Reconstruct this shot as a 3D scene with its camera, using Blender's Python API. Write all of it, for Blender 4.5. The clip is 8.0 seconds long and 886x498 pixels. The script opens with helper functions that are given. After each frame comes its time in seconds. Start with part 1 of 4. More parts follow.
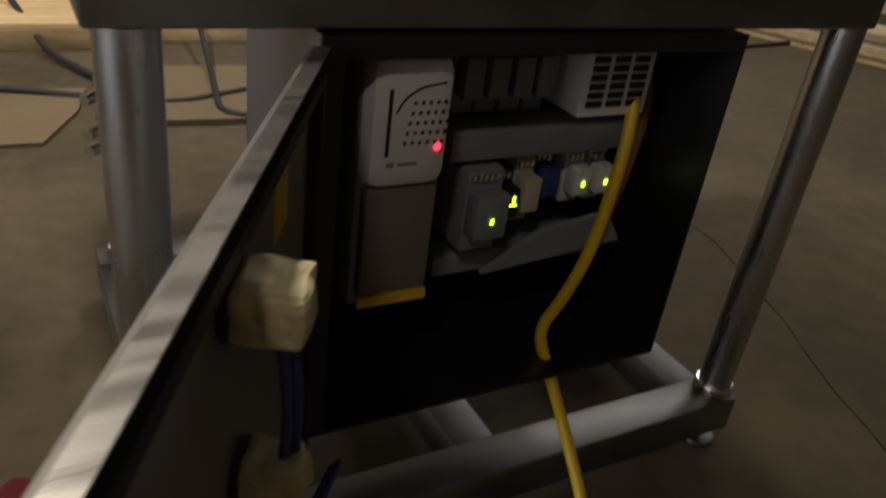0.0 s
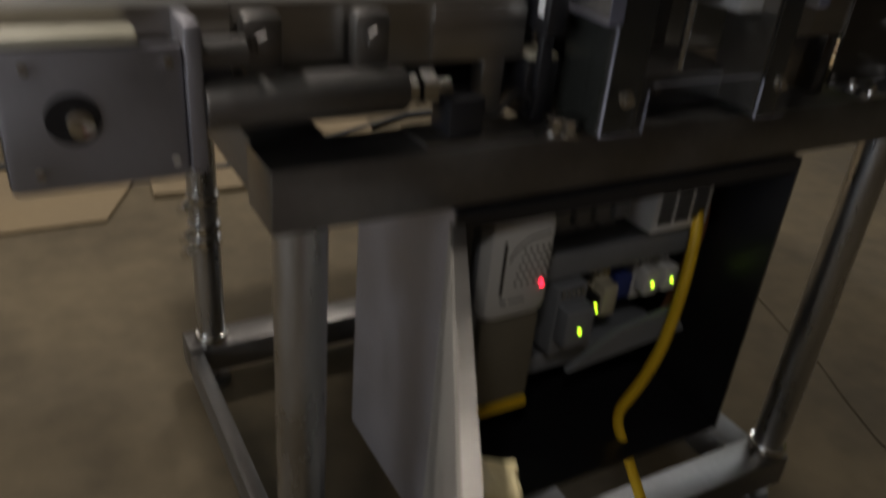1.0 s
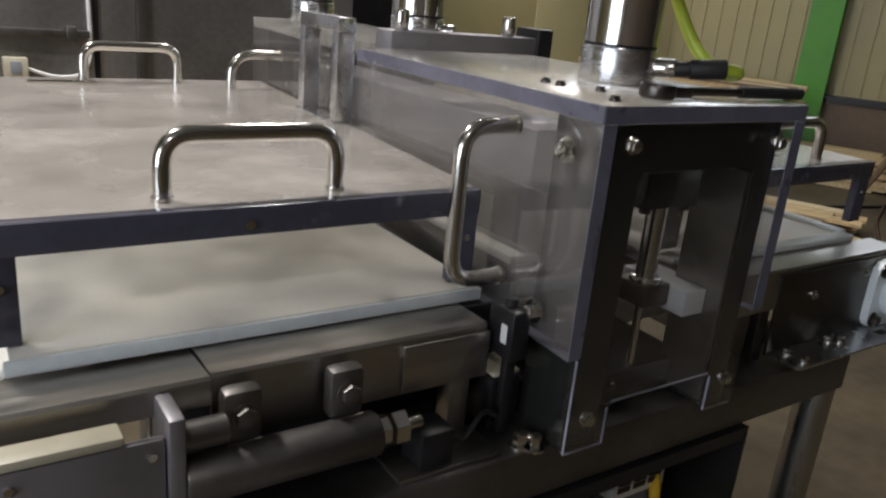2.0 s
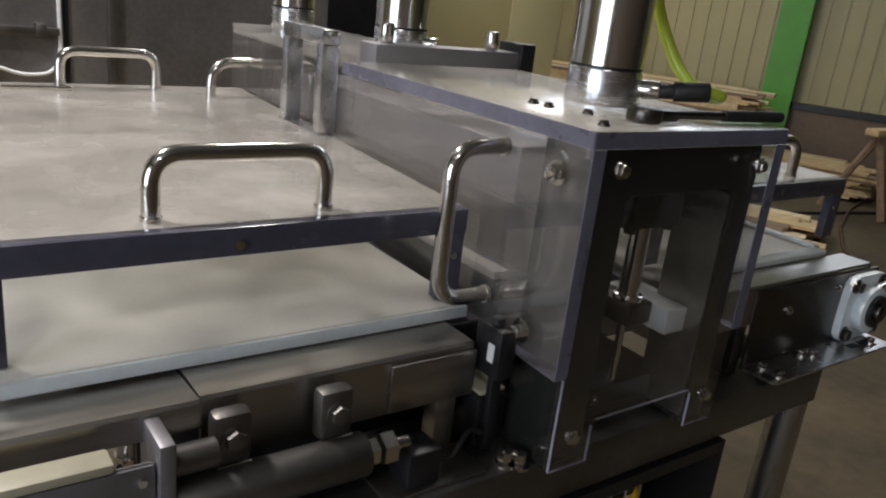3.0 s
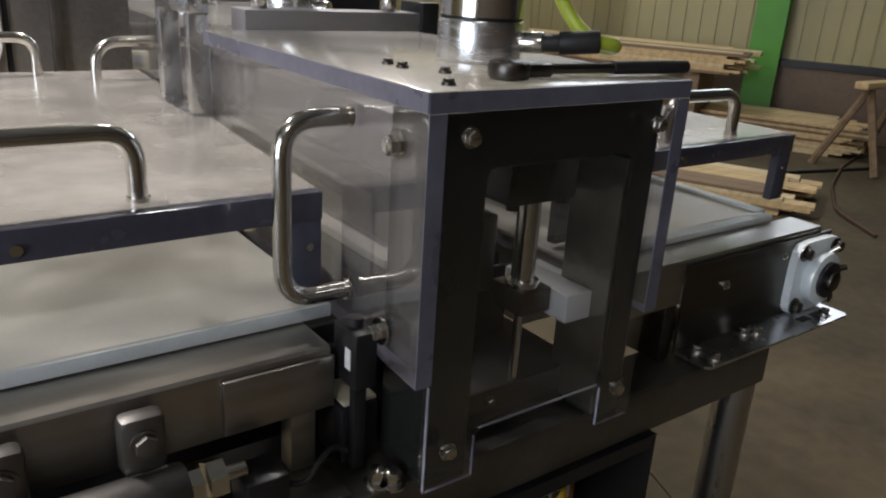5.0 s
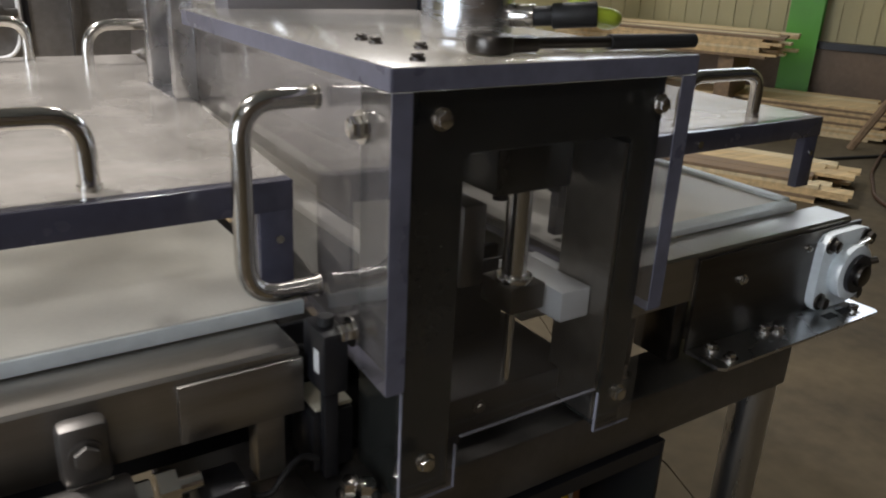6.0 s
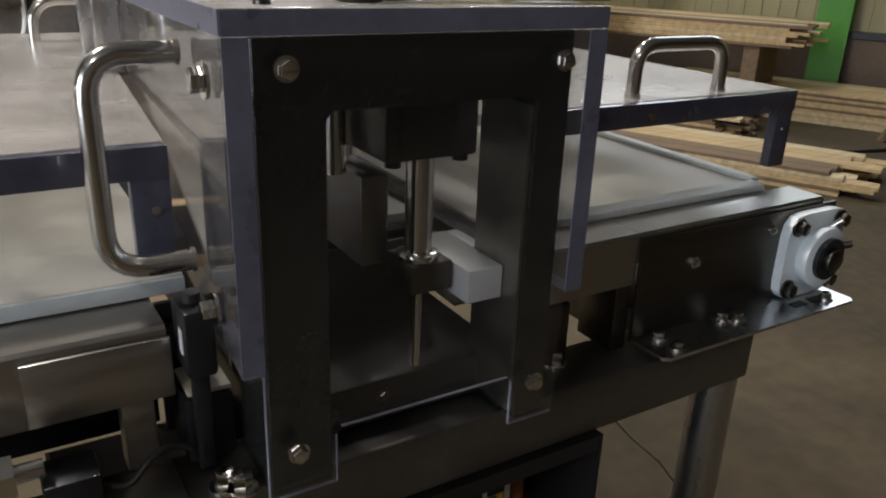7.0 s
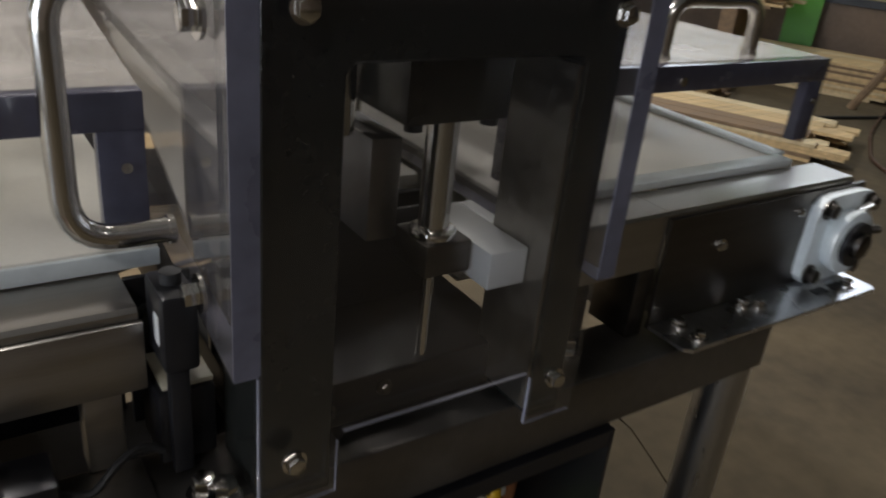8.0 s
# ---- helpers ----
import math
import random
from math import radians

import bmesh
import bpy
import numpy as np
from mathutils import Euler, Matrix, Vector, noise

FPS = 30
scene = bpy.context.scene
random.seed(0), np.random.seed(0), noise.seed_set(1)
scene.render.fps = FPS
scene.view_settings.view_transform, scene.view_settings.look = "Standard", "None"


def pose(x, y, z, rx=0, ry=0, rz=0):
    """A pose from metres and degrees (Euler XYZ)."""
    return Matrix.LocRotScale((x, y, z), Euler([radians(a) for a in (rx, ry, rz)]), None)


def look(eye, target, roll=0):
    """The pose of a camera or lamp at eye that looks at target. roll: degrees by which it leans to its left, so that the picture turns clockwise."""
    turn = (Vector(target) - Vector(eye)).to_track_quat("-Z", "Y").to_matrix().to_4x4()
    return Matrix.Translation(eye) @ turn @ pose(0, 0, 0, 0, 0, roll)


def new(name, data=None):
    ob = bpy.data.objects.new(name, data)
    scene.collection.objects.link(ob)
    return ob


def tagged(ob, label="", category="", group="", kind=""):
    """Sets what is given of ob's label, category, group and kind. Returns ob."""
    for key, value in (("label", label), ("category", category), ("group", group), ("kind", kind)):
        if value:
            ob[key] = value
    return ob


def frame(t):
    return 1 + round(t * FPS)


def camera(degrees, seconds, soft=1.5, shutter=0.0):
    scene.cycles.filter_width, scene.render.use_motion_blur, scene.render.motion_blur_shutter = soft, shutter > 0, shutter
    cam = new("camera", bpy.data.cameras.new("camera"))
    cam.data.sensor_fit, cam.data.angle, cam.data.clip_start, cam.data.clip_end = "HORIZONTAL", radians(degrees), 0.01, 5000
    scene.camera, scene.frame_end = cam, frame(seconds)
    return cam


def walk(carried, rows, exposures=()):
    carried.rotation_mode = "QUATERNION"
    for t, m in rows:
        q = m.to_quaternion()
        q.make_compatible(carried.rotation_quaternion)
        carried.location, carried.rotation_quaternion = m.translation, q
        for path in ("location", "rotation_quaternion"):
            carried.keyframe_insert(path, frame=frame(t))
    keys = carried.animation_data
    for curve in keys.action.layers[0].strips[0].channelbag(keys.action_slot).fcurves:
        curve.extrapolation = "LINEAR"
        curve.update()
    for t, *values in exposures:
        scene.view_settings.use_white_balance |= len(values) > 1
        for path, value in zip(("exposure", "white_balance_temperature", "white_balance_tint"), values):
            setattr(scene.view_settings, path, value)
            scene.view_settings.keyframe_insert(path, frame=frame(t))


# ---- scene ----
cam = camera(59.5, 8.0, soft=2.0, shutter=0.6)
PATH = [
    (0, (0.007, 0.125, 0.835), (0.921, 1.621, -0.127), 8.0),
    (0.5, (-0.058, 0.119, 0.88), (0.838, 1.542, -0.202), 8.0),
    (1, (-0.13, 0.161, 1.0), (0.78, 1.666, 0.052), 5.4),
    (1.5, (-0.149, 0.203, 1.135), (0.853, 1.766, 0.391), 2.3),
    (2, (-0.143, 0.226, 1.193), (0.94, 1.786, 0.565), 5.4),
    (3.3, (-0.161, 0.241, 1.213), (1.003, 1.742, 0.587), 6.0),
    (3.5, (-0.148, 0.235, 1.213), (1.03, 1.729, 0.597), 5.1),
    (4, (-0.08, 0.222, 1.219), (1.12, 1.695, 0.595), 3.9),
    (4.5, (-0.012, 0.232, 1.206), (1.161, 1.716, 0.556), 3.8),
    (6, (0.105, 0.27, 1.182), (1.161, 1.812, 0.471), 2.8),
    (6.5, (0.175, 0.249, 1.161), (1.208, 1.804, 0.443), 2.3),
    (7, (0.236, 0.246, 1.147), (1.22, 1.829, 0.424), 2.2),
    (7.5, (0.198, 0.268, 1.158), (1.307, 1.73, 0.362), 3.7),
    (8, (0.245, 0.352, 1.134), (1.298, 1.827, 0.287), 6.1),
]
walk(cam, [(t, look(eye, target, roll)) for t, eye, target, roll in PATH],
     exposures=((0.0, -0.15, 7100, 13), (0.6, -0.15, 6900, 12), (1.2, -0.08, 6600, 13), (1.6, 0.06, 6450, 13), (3.5, 0.08, 6420, 13), (6.0, 0.26, 6400, 13), (8.0, 0.26, 6400, 13)))


# ---- world and lights ----
world = bpy.data.worlds.new("hall_air")
scene.world = world
world.use_nodes = True
world.node_tree.nodes["Background"].inputs[0].default_value = (0.75, 0.8, 0.9, 1)
world.node_tree.nodes["Background"].inputs[1].default_value = 0.02

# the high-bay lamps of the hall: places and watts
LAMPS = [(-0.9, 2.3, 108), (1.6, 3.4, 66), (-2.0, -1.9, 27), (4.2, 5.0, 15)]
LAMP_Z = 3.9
FZ = -0.06  # the floor


# ---- materials ----
def material(name, colour, rough=0.5, metal=0.0, var=0.15, scale=20.0, bump=0.0, fine=180.0, stretch=(1, 1, 1), coat=0.0, spec=0.5):
    """A surface with variation at two scales, smudged gloss and fine relief."""
    m = bpy.data.materials.new(name)
    m.use_nodes = True
    n, k = m.node_tree.nodes, m.node_tree.links
    p = n["Principled BSDF"]
    at = n.new("ShaderNodeTexCoord")
    mp = n.new("ShaderNodeMapping")
    mp.inputs["Scale"].default_value = stretch
    k.new(at.outputs["Object"], mp.inputs["Vector"])
    big, small = n.new("ShaderNodeTexNoise"), n.new("ShaderNodeTexNoise")
    for t, sc in ((big, scale), (small, fine)):
        t.inputs["Scale"].default_value = sc
        t.inputs["Detail"].default_value = 5
        k.new(mp.outputs["Vector"], t.inputs["Vector"])
    mix = n.new("ShaderNodeMath")
    mix.operation = "MULTIPLY_ADD"
    k.new(small.outputs["Fac"], mix.inputs[0])
    mix.inputs[1].default_value = 0.4
    k.new(big.outputs["Fac"], mix.inputs[2])
    ramp = n.new("ShaderNodeMapRange")
    ramp.inputs["From Min"].default_value, ramp.inputs["From Max"].default_value = 0.4, 1.0
    ramp.inputs["To Min"].default_value, ramp.inputs["To Max"].default_value = 1 - var, 1 + var
    k.new(mix.outputs[0], ramp.inputs["Value"])
    col = n.new("ShaderNodeVectorMath")
    col.operation = "SCALE"
    col.inputs[0].default_value = colour
    k.new(ramp.outputs[0], col.inputs["Scale"])
    k.new(col.outputs[0], p.inputs["Base Color"])
    rr = n.new("ShaderNodeMapRange")
    rr.inputs["From Min"].default_value, rr.inputs["From Max"].default_value = 0.3, 0.75
    rr.inputs["To Min"].default_value, rr.inputs["To Max"].default_value = rough * 0.8, min(1, rough * 1.25)
    k.new(big.outputs["Fac"], rr.inputs["Value"])
    k.new(rr.outputs[0], p.inputs["Roughness"])
    p.inputs["Metallic"].default_value = metal
    p.inputs["Specular IOR Level"].default_value = spec
    p.inputs["Coat Weight"].default_value = coat
    if bump:
        b = n.new("ShaderNodeBump")
        b.inputs["Strength"].default_value = bump
        b.inputs["Distance"].default_value = 0.002
        k.new(small.outputs["Fac"], b.inputs["Height"])
        k.new(b.outputs[0], p.inputs["Normal"])
    return m


def clear_plastic(name, tint, haze, edge=(0.5, 0.5, 0.6), rough=0.05, shiny=0.06):
    """Scratched polycarbonate: clear, with a thin dusty haze and a glossy face."""
    m = bpy.data.materials.new(name)
    m.use_nodes = True
    n, k = m.node_tree.nodes, m.node_tree.links
    n.remove(n["Principled BSDF"])
    out = n["Material Output"]
    clear, dust, gloss = n.new("ShaderNodeBsdfTransparent"), n.new("ShaderNodeBsdfDiffuse"), n.new("ShaderNodeBsdfGlossy")
    clear.inputs[0].default_value = (*tint, 1)
    dust.inputs[0].default_value = (*edge, 1)
    gloss.inputs["Roughness"].default_value = rough
    at, noise_ = n.new("ShaderNodeTexCoord"), n.new("ShaderNodeTexNoise")
    k.new(at.outputs["Object"], noise_.inputs["Vector"])
    noise_.inputs["Scale"].default_value, noise_.inputs["Detail"].default_value = 9, 6
    amount = n.new("ShaderNodeMapRange")
    amount.inputs["From Min"].default_value, amount.inputs["From Max"].default_value = 0.3, 0.8
    amount.inputs["To Min"].default_value, amount.inputs["To Max"].default_value = haze * 0.5, haze * 1.6
    k.new(noise_.outputs["Fac"], amount.inputs["Value"])
    one, two, facing = n.new("ShaderNodeMixShader"), n.new("ShaderNodeMixShader"), n.new("ShaderNodeLayerWeight")
    facing.inputs["Blend"].default_value = 0.5
    steep, shine = n.new("ShaderNodeMath"), n.new("ShaderNodeMath")
    steep.operation, shine.operation = "POWER", "MULTIPLY_ADD"
    k.new(facing.outputs["Facing"], steep.inputs[0])
    steep.inputs[1].default_value = 3.0
    k.new(steep.outputs[0], shine.inputs[0])
    shine.inputs[1].default_value, shine.inputs[2].default_value = 0.8, shiny
    k.new(amount.outputs[0], one.inputs[0])
    k.new(clear.outputs[0], one.inputs[1])
    k.new(dust.outputs[0], one.inputs[2])
    k.new(shine.outputs[0], two.inputs[0])
    k.new(one.outputs[0], two.inputs[1])
    k.new(gloss.outputs[0], two.inputs[2])
    k.new(two.outputs[0], out.inputs[0])
    return m


def glow(name, colour, strength):
    m = bpy.data.materials.new(name)
    m.use_nodes = True
    p = m.node_tree.nodes["Principled BSDF"]
    p.inputs["Base Color"].default_value = (*colour, 1)
    p.inputs["Emission Color"].default_value = (*colour, 1)
    p.inputs["Emission Strength"].default_value = strength
    return m


STEEL = material("brushed_steel", (0.42, 0.40, 0.37), 0.36, 1.0, 0.12, 6, 0.06, 60, (1, 14, 14))
STEEL_FRAME = material("mill_finish_steel", (0.21, 0.2, 0.19), 0.46, 1.0, 0.2, 9, 0.08, 90)
CHROME = material("polished_steel", (0.68, 0.66, 0.62), 0.16, 1.0, 0.06, 14, 0.0, 90)
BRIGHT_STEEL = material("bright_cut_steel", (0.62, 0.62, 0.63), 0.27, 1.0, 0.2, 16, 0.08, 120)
LEG_STEEL = material("satin_tube_steel", (0.46, 0.46, 0.46), 0.3, 1.0, 0.15, 8, 0.05, 120, (6, 6, 1))
ALU = material("turned_aluminium", (0.75, 0.76, 0.78), 0.25, 1.0, 0.08, 30, 0.05, 300, (1, 1, 6))
DOOR_STEEL = material("worn_door_steel", (0.24, 0.225, 0.2), 0.5, 0.35, 0.15, 8, 0.06, 120)
GREY_METAL = material("dull_grey_plate", (0.30, 0.29, 0.31), 0.5, 0.8, 0.12, 12, 0.06, 150)
# near-black colour stands for the dark hall mirrored in the steel portal frame
DARK_PLATE = material("dark_toned_plate", (0.018, 0.019, 0.017), 0.22, 0.0, 0.25, 8, 0.02, 120, spec=0.6)
DARK_STEEL = material("dark_toned_steel", (0.12, 0.11, 0.10), 0.36, 1.0, 0.2, 7, 0.05, 60, (1, 10, 10))
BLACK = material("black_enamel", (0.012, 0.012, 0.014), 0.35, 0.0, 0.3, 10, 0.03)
BLACK_RUBBER = material("black_rubber", (0.015, 0.015, 0.016), 0.6, 0.0, 0.3, 20, 0.1)
WHITE_PLASTIC = material("white_plastic", (0.72, 0.73, 0.73), 0.42, 0.0, 0.05, 14, 0.03)
GREY_PLASTIC = material("grey_plastic", (0.22, 0.235, 0.26), 0.5, 0.0, 0.1, 14, 0.03)
CREAM_PLASTIC = material("cream_plastic", (0.50, 0.47, 0.36), 0.45, 0.0, 0.12, 20, 0.1, 90)
CREAM_FILM = material("cream_film", (0.66, 0.56, 0.32), 0.4, 0.0, 0.3, 30, 0.6, 90)
DULL_PLASTIC = material("dull_beige_plastic", (0.17, 0.155, 0.12), 0.5, 0.0, 0.12, 14, 0.03)
BELT = material("white_belt", (0.80, 0.78, 0.72), 0.55, 0.0, 0.07, 5, 0.05, 260)
WHITE_PAINT = material("white_enamel", (0.72, 0.78, 0.80), 0.4, 0.0, 0.08, 30, 0.08, 120)
GREEN_PAINT = material("green_paint", (0.10, 0.36, 0.05), 0.5, 0.0, 0.2, 3, 0.05)
RED = material("red_plastic", (0.085, 0.004, 0.009), 0.5, 0.0, 0.1, spec=0.2)
YELLOW = material("yellow_cable", (0.75, 0.48, 0.02), 0.45, 0.0, 0.1)
HOSE_Y = material("yellow_green_hose", (0.45, 0.55, 0.05), 0.35, 0.0, 0.08)
BLUE = material("blue_plastic", (0.03, 0.05, 0.22), 0.5)
CONCRETE = material("concrete", (0.09, 0.071, 0.044), 0.85, 0.0, 0.5, 1.9, 0.25, 16, spec=0.2)
JOINT = material("joint_dirt", (0.05, 0.045, 0.04), 0.9)
WALL = material("corrugated_cream_sheet", (0.46, 0.41, 0.22), 0.5, 0.0, 0.12, 1.2, 0.04)
LOW_WALL = material("brown_block_wall", (0.16, 0.12, 0.09), 0.85, 0.0, 0.3, 2.0, 0.3, 30)
WOOD = material("sawn_pine", (0.60, 0.44, 0.23), 0.65, 0.0, 0.35, 2.0, 0.2, 22, (1, 14, 14))
WOOD_PALE = material("pale_sawn_pine", (0.66, 0.54, 0.33), 0.65, 0.0, 0.3, 2.0, 0.2, 22, (1, 14, 14))
WOOD_OLD = material("weathered_board", (0.22, 0.15, 0.09), 0.75, 0.0, 0.35, 2.0, 0.2, 22, (1, 14, 14))
CARD = material("brown_card", (0.15, 0.11, 0.06), 0.8, 0.0, 0.15, 3, 0.1, 40)
OVEN = material("dull_oven_sheet", (0.26, 0.25, 0.245), 0.45, 0.7, 0.35, 2.2, 0.05, 40)
BROWN_RUBBER = material("brown_rubber", (0.07, 0.035, 0.02), 0.6, 0.0, 0.2, 12)
RUST = material("rusty_paint", (0.28, 0.12, 0.05), 0.7, 0.0, 0.3, 8)
CEILING = material("ceiling_sheet", (0.30, 0.30, 0.28), 0.7, 0.0, 0.1, 2)
POLY = clear_plastic("polycarbonate", (0.965, 0.97, 0.975), 0.006, shiny=0.03)
POLY_SIDE = clear_plastic("scuffed_polycarbonate", (0.94, 0.935, 0.94), 0.075, (0.62, 0.58, 0.55))
POLY_EDGE = material("polycarbonate_edge", (0.07, 0.07, 0.10), 0.25, 0.0, 0.25, 10, 0.02, 90, coat=0.3)
# paler copy of BOX_EDGE, with the light caught by the lower edges in its colour
LIT_EDGE = material("lit_sheet_edge", (0.26, 0.26, 0.31), 0.3, 0.0, 0.3, 14, 0.05, 90)
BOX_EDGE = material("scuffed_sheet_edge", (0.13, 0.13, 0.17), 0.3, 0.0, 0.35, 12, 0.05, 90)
POLY_LID = clear_plastic("dusty_lid_polycarbonate", (0.95, 0.95, 0.93), 0.3, (0.72, 0.68, 0.62), rough=0.2, shiny=0.03)
POLY_TOP = clear_plastic("dusty_polycarbonate", (0.93, 0.93, 0.91), 0.55, (0.62, 0.58, 0.53), rough=0.22, shiny=0.03)
LED_RED = glow("red_lamp", (1.0, 0.02, 0.05), 6)
LED_GREEN = glow("green_lamp", (0.55, 1.0, 0.03), 5)
LAMP_GLASS = glow("lamp_glass", (1.0, 0.95, 0.88), 8)
SKYLIGHT = glow("daylit_sheet", (0.82, 0.9, 1.0), 2.6)
DOORLIGHT = glow("daylit_door_sheet", (0.82, 0.9, 1.0), 4.5)


# ---- mesh helpers ----
def box(x0, x1, y0, y1, z0, z1, bevel=0.0):
    bm = bmesh.new()
    bmesh.ops.create_cube(bm, size=1)
    for v in bm.verts:
        v.co = Vector(((x0 + x1) / 2 + v.co.x * (x1 - x0), (y0 + y1) / 2 + v.co.y * (y1 - y0), (z0 + z1) / 2 + v.co.z * (z1 - z0)))
    if bevel:
        bmesh.ops.bevel(bm, geom=bm.edges[:], offset=bevel, segments=2, profile=0.5, affect="EDGES")
    return bm


def rod(a, b, r, seg=24, r2=None, bevel=0.0):
    a, b = Vector(a), Vector(b)
    bm = bmesh.new()
    bmesh.ops.create_cone(bm, cap_ends=True, segments=seg, radius1=r, radius2=r if r2 is None else r2, depth=(b - a).length)
    if bevel:
        rim = [e for e in bm.edges if len({round(v.co.z, 5) for v in e.verts}) == 1]
        bmesh.ops.bevel(bm, geom=rim, offset=bevel, segments=2, profile=0.5, affect="EDGES")
    bmesh.ops.transform(bm, matrix=Matrix.Translation((a + b) / 2) @ (b - a).to_track_quat("Z", "Y").to_matrix().to_4x4(), verts=bm.verts)
    return bm


def prism(outline, axis, a, b, bevel=0.0):
    """An outline in the two other axes, drawn out along an axis from a to b."""
    bm = bmesh.new()
    put = {"x": lambda u, v: (a, u, v), "y": lambda u, v: (u, a, v), "z": lambda u, v: (u, v, a)}[axis]
    face = bm.faces.new([bm.verts.new(put(u, v)) for u, v in outline])
    out = bmesh.ops.extrude_face_region(bm, geom=[face])
    way = Vector([b - a if k == axis else 0 for k in "xyz"])
    bmesh.ops.translate(bm, vec=way, verts=[g for g in out["geom"] if isinstance(g, bmesh.types.BMVert)])
    bmesh.ops.recalc_face_normals(bm, faces=bm.faces)
    if bevel:
        bmesh.ops.bevel(bm, geom=bm.edges[:], offset=bevel, segments=1, affect="EDGES")
    return bm


def pipe(points, r, seg=12, bend=0.0):
    """A round bar or cable along points; corners are rounded with the radius bend."""
    pts = [Vector(p) for p in points]
    if bend:
        round_ = [pts[0]]
        for a, b, c in zip(pts, pts[1:], pts[2:]):
            d1, d2 = (a - b).normalized(), (c - b).normalized()
            e = min(bend, (a - b).length * 0.49, (c - b).length * 0.49)
            for i in range(7):
                u = i / 6
                round_.append((b + d1 * e) * (1 - u) ** 2 + b * 2 * u * (1 - u) + (b + d2 * e) * u * u)
        pts = round_ + [pts[-1]]
    bm = bmesh.new()
    rings, up = [], Vector((0.13, 0.31, 0.94))
    for i, p in enumerate(pts):
        t = (pts[min(i + 1, len(pts) - 1)] - pts[max(i - 1, 0)]).normalized()
        side = t.cross(up)
        side = side.normalized() if side.length > 1e-3 else t.orthogonal().normalized()
        over = side.cross(t).normalized()
        up = over
        rings.append([bm.verts.new(p + r * (math.cos(6.28318 * j / seg) * side + math.sin(6.28318 * j / seg) * over)) for j in range(seg)])
    for one, two in zip(rings, rings[1:]):
        for j in range(seg):
            bm.faces.new((one[j], one[(j + 1) % seg], two[(j + 1) % seg], two[j]))
    bm.faces.new(rings[0])
    bm.faces.new(rings[-1][::-1])
    bmesh.ops.recalc_face_normals(bm, faces=bm.faces)
    return bm


def join(*bms):
    out = bmesh.new()
    for b in bms:
        me = bpy.data.meshes.new("join")
        b.to_mesh(me)
        out.from_mesh(me)
        bpy.data.meshes.remove(me)
        b.free()
    return out


def hexbolt(at, way, size=0.011, washer=0.012, tall=0.008):
    """A hex head on a washer, standing out along way."""
    at, way = Vector(at), Vector(way).normalized()
    return join(rod(at, at + way * 0.0025, washer, 20), rod(at + way * 0.0025, at + way * (0.0025 + tall), size * 0.8, 6, bevel=0.001))


def world_of(ob):
    here = ob.location.copy()
    while ob.parent:
        ob = ob.parent
        here += ob.location
    return here


def thing(name, at, label, category, group="", kind=""):
    ob = new(name)
    ob.empty_display_size = 0.05
    ob.location = at
    return tagged(ob, label, category, group, kind)


def part(name, bm, mat, parent=None, label="", smooth=True):
    """Links a bmesh, given in the place's own metres, as one mesh under its thing."""
    if parent is not None:
        bmesh.ops.translate(bm, vec=-world_of(parent), verts=bm.verts)
    me = bpy.data.meshes.new(name)
    bm.to_mesh(me)
    bm.free()
    me.materials.append(mat)
    for f_ in me.polygons:
        f_.use_smooth = smooth
    if smooth:
        me.set_sharp_from_angle(angle=radians(35))
    ob = new(name, me)
    ob.parent = parent
    return tagged(ob, label)


def whole(name, bm, mat, label, category, group="", kind=""):
    return tagged(part(name, bm, mat), label, category, group, kind)


# ---- floor, walls, ceiling ----
floor = whole("floor", box(-7, 10, -6, 12, FZ - 0.2, FZ - 0.012), JOINT, "dirt-filled crack under the concrete slabs", "floor", kind="structure")
# one wandering crack splits the slab
rnd = random.Random(4)
crack = [(1.42 + 0.33 * t + 0.02 * math.sin(5 * t) + rnd.uniform(-0.012, 0.012), 0.90 + 0.945 * t) for t in [k * 0.12 - 7.2 for k in range(155)]]
crack = [p for p in crack if -6 < p[1] < 12]
part("slab", prism([(-7, -6)] + [(crack[0][0], -6)] + [(x - 0.0025, y) for x, y in crack] + [(crack[-1][0], 12), (-7, 12)], "z", FZ - 0.1, FZ), CONCRETE, floor, smooth=False)
part("slab", prism([(10, -6), (10, 12), (crack[-1][0] + 0.005, 12)] + [(x + 0.0025, y) for x, y in reversed(crack)] + [(crack[0][0] + 0.005, -6)], "z", FZ - 0.1, FZ), CONCRETE, floor, smooth=False)

# the cream sheet wall with its ribs, low wall and green columns runs along WU
WU, WN, W0 = Vector((0.44, -0.898, 0)).normalized(), Vector((0.898, 0.44, 0)).normalized(), Vector((6.5, 5.0, 0))


def slanted(u0, u1, n0, n1, z0, z1, bevel=0.0):
    """A block in the axes of the sheet wall: u along it, n towards it."""
    bm = box(u0, u1, n0, n1, z0, z1, bevel)
    bmesh.ops.transform(bm, matrix=Matrix.Translation(W0) @ Matrix(((WU.x, WN.x, 0, 0), (WU.y, WN.y, 0, 0), (0, 0, 1, 0), (0, 0, 0, 1))), verts=bm.verts)
    bmesh.ops.recalc_face_normals(bm, faces=bm.faces)
    return bm


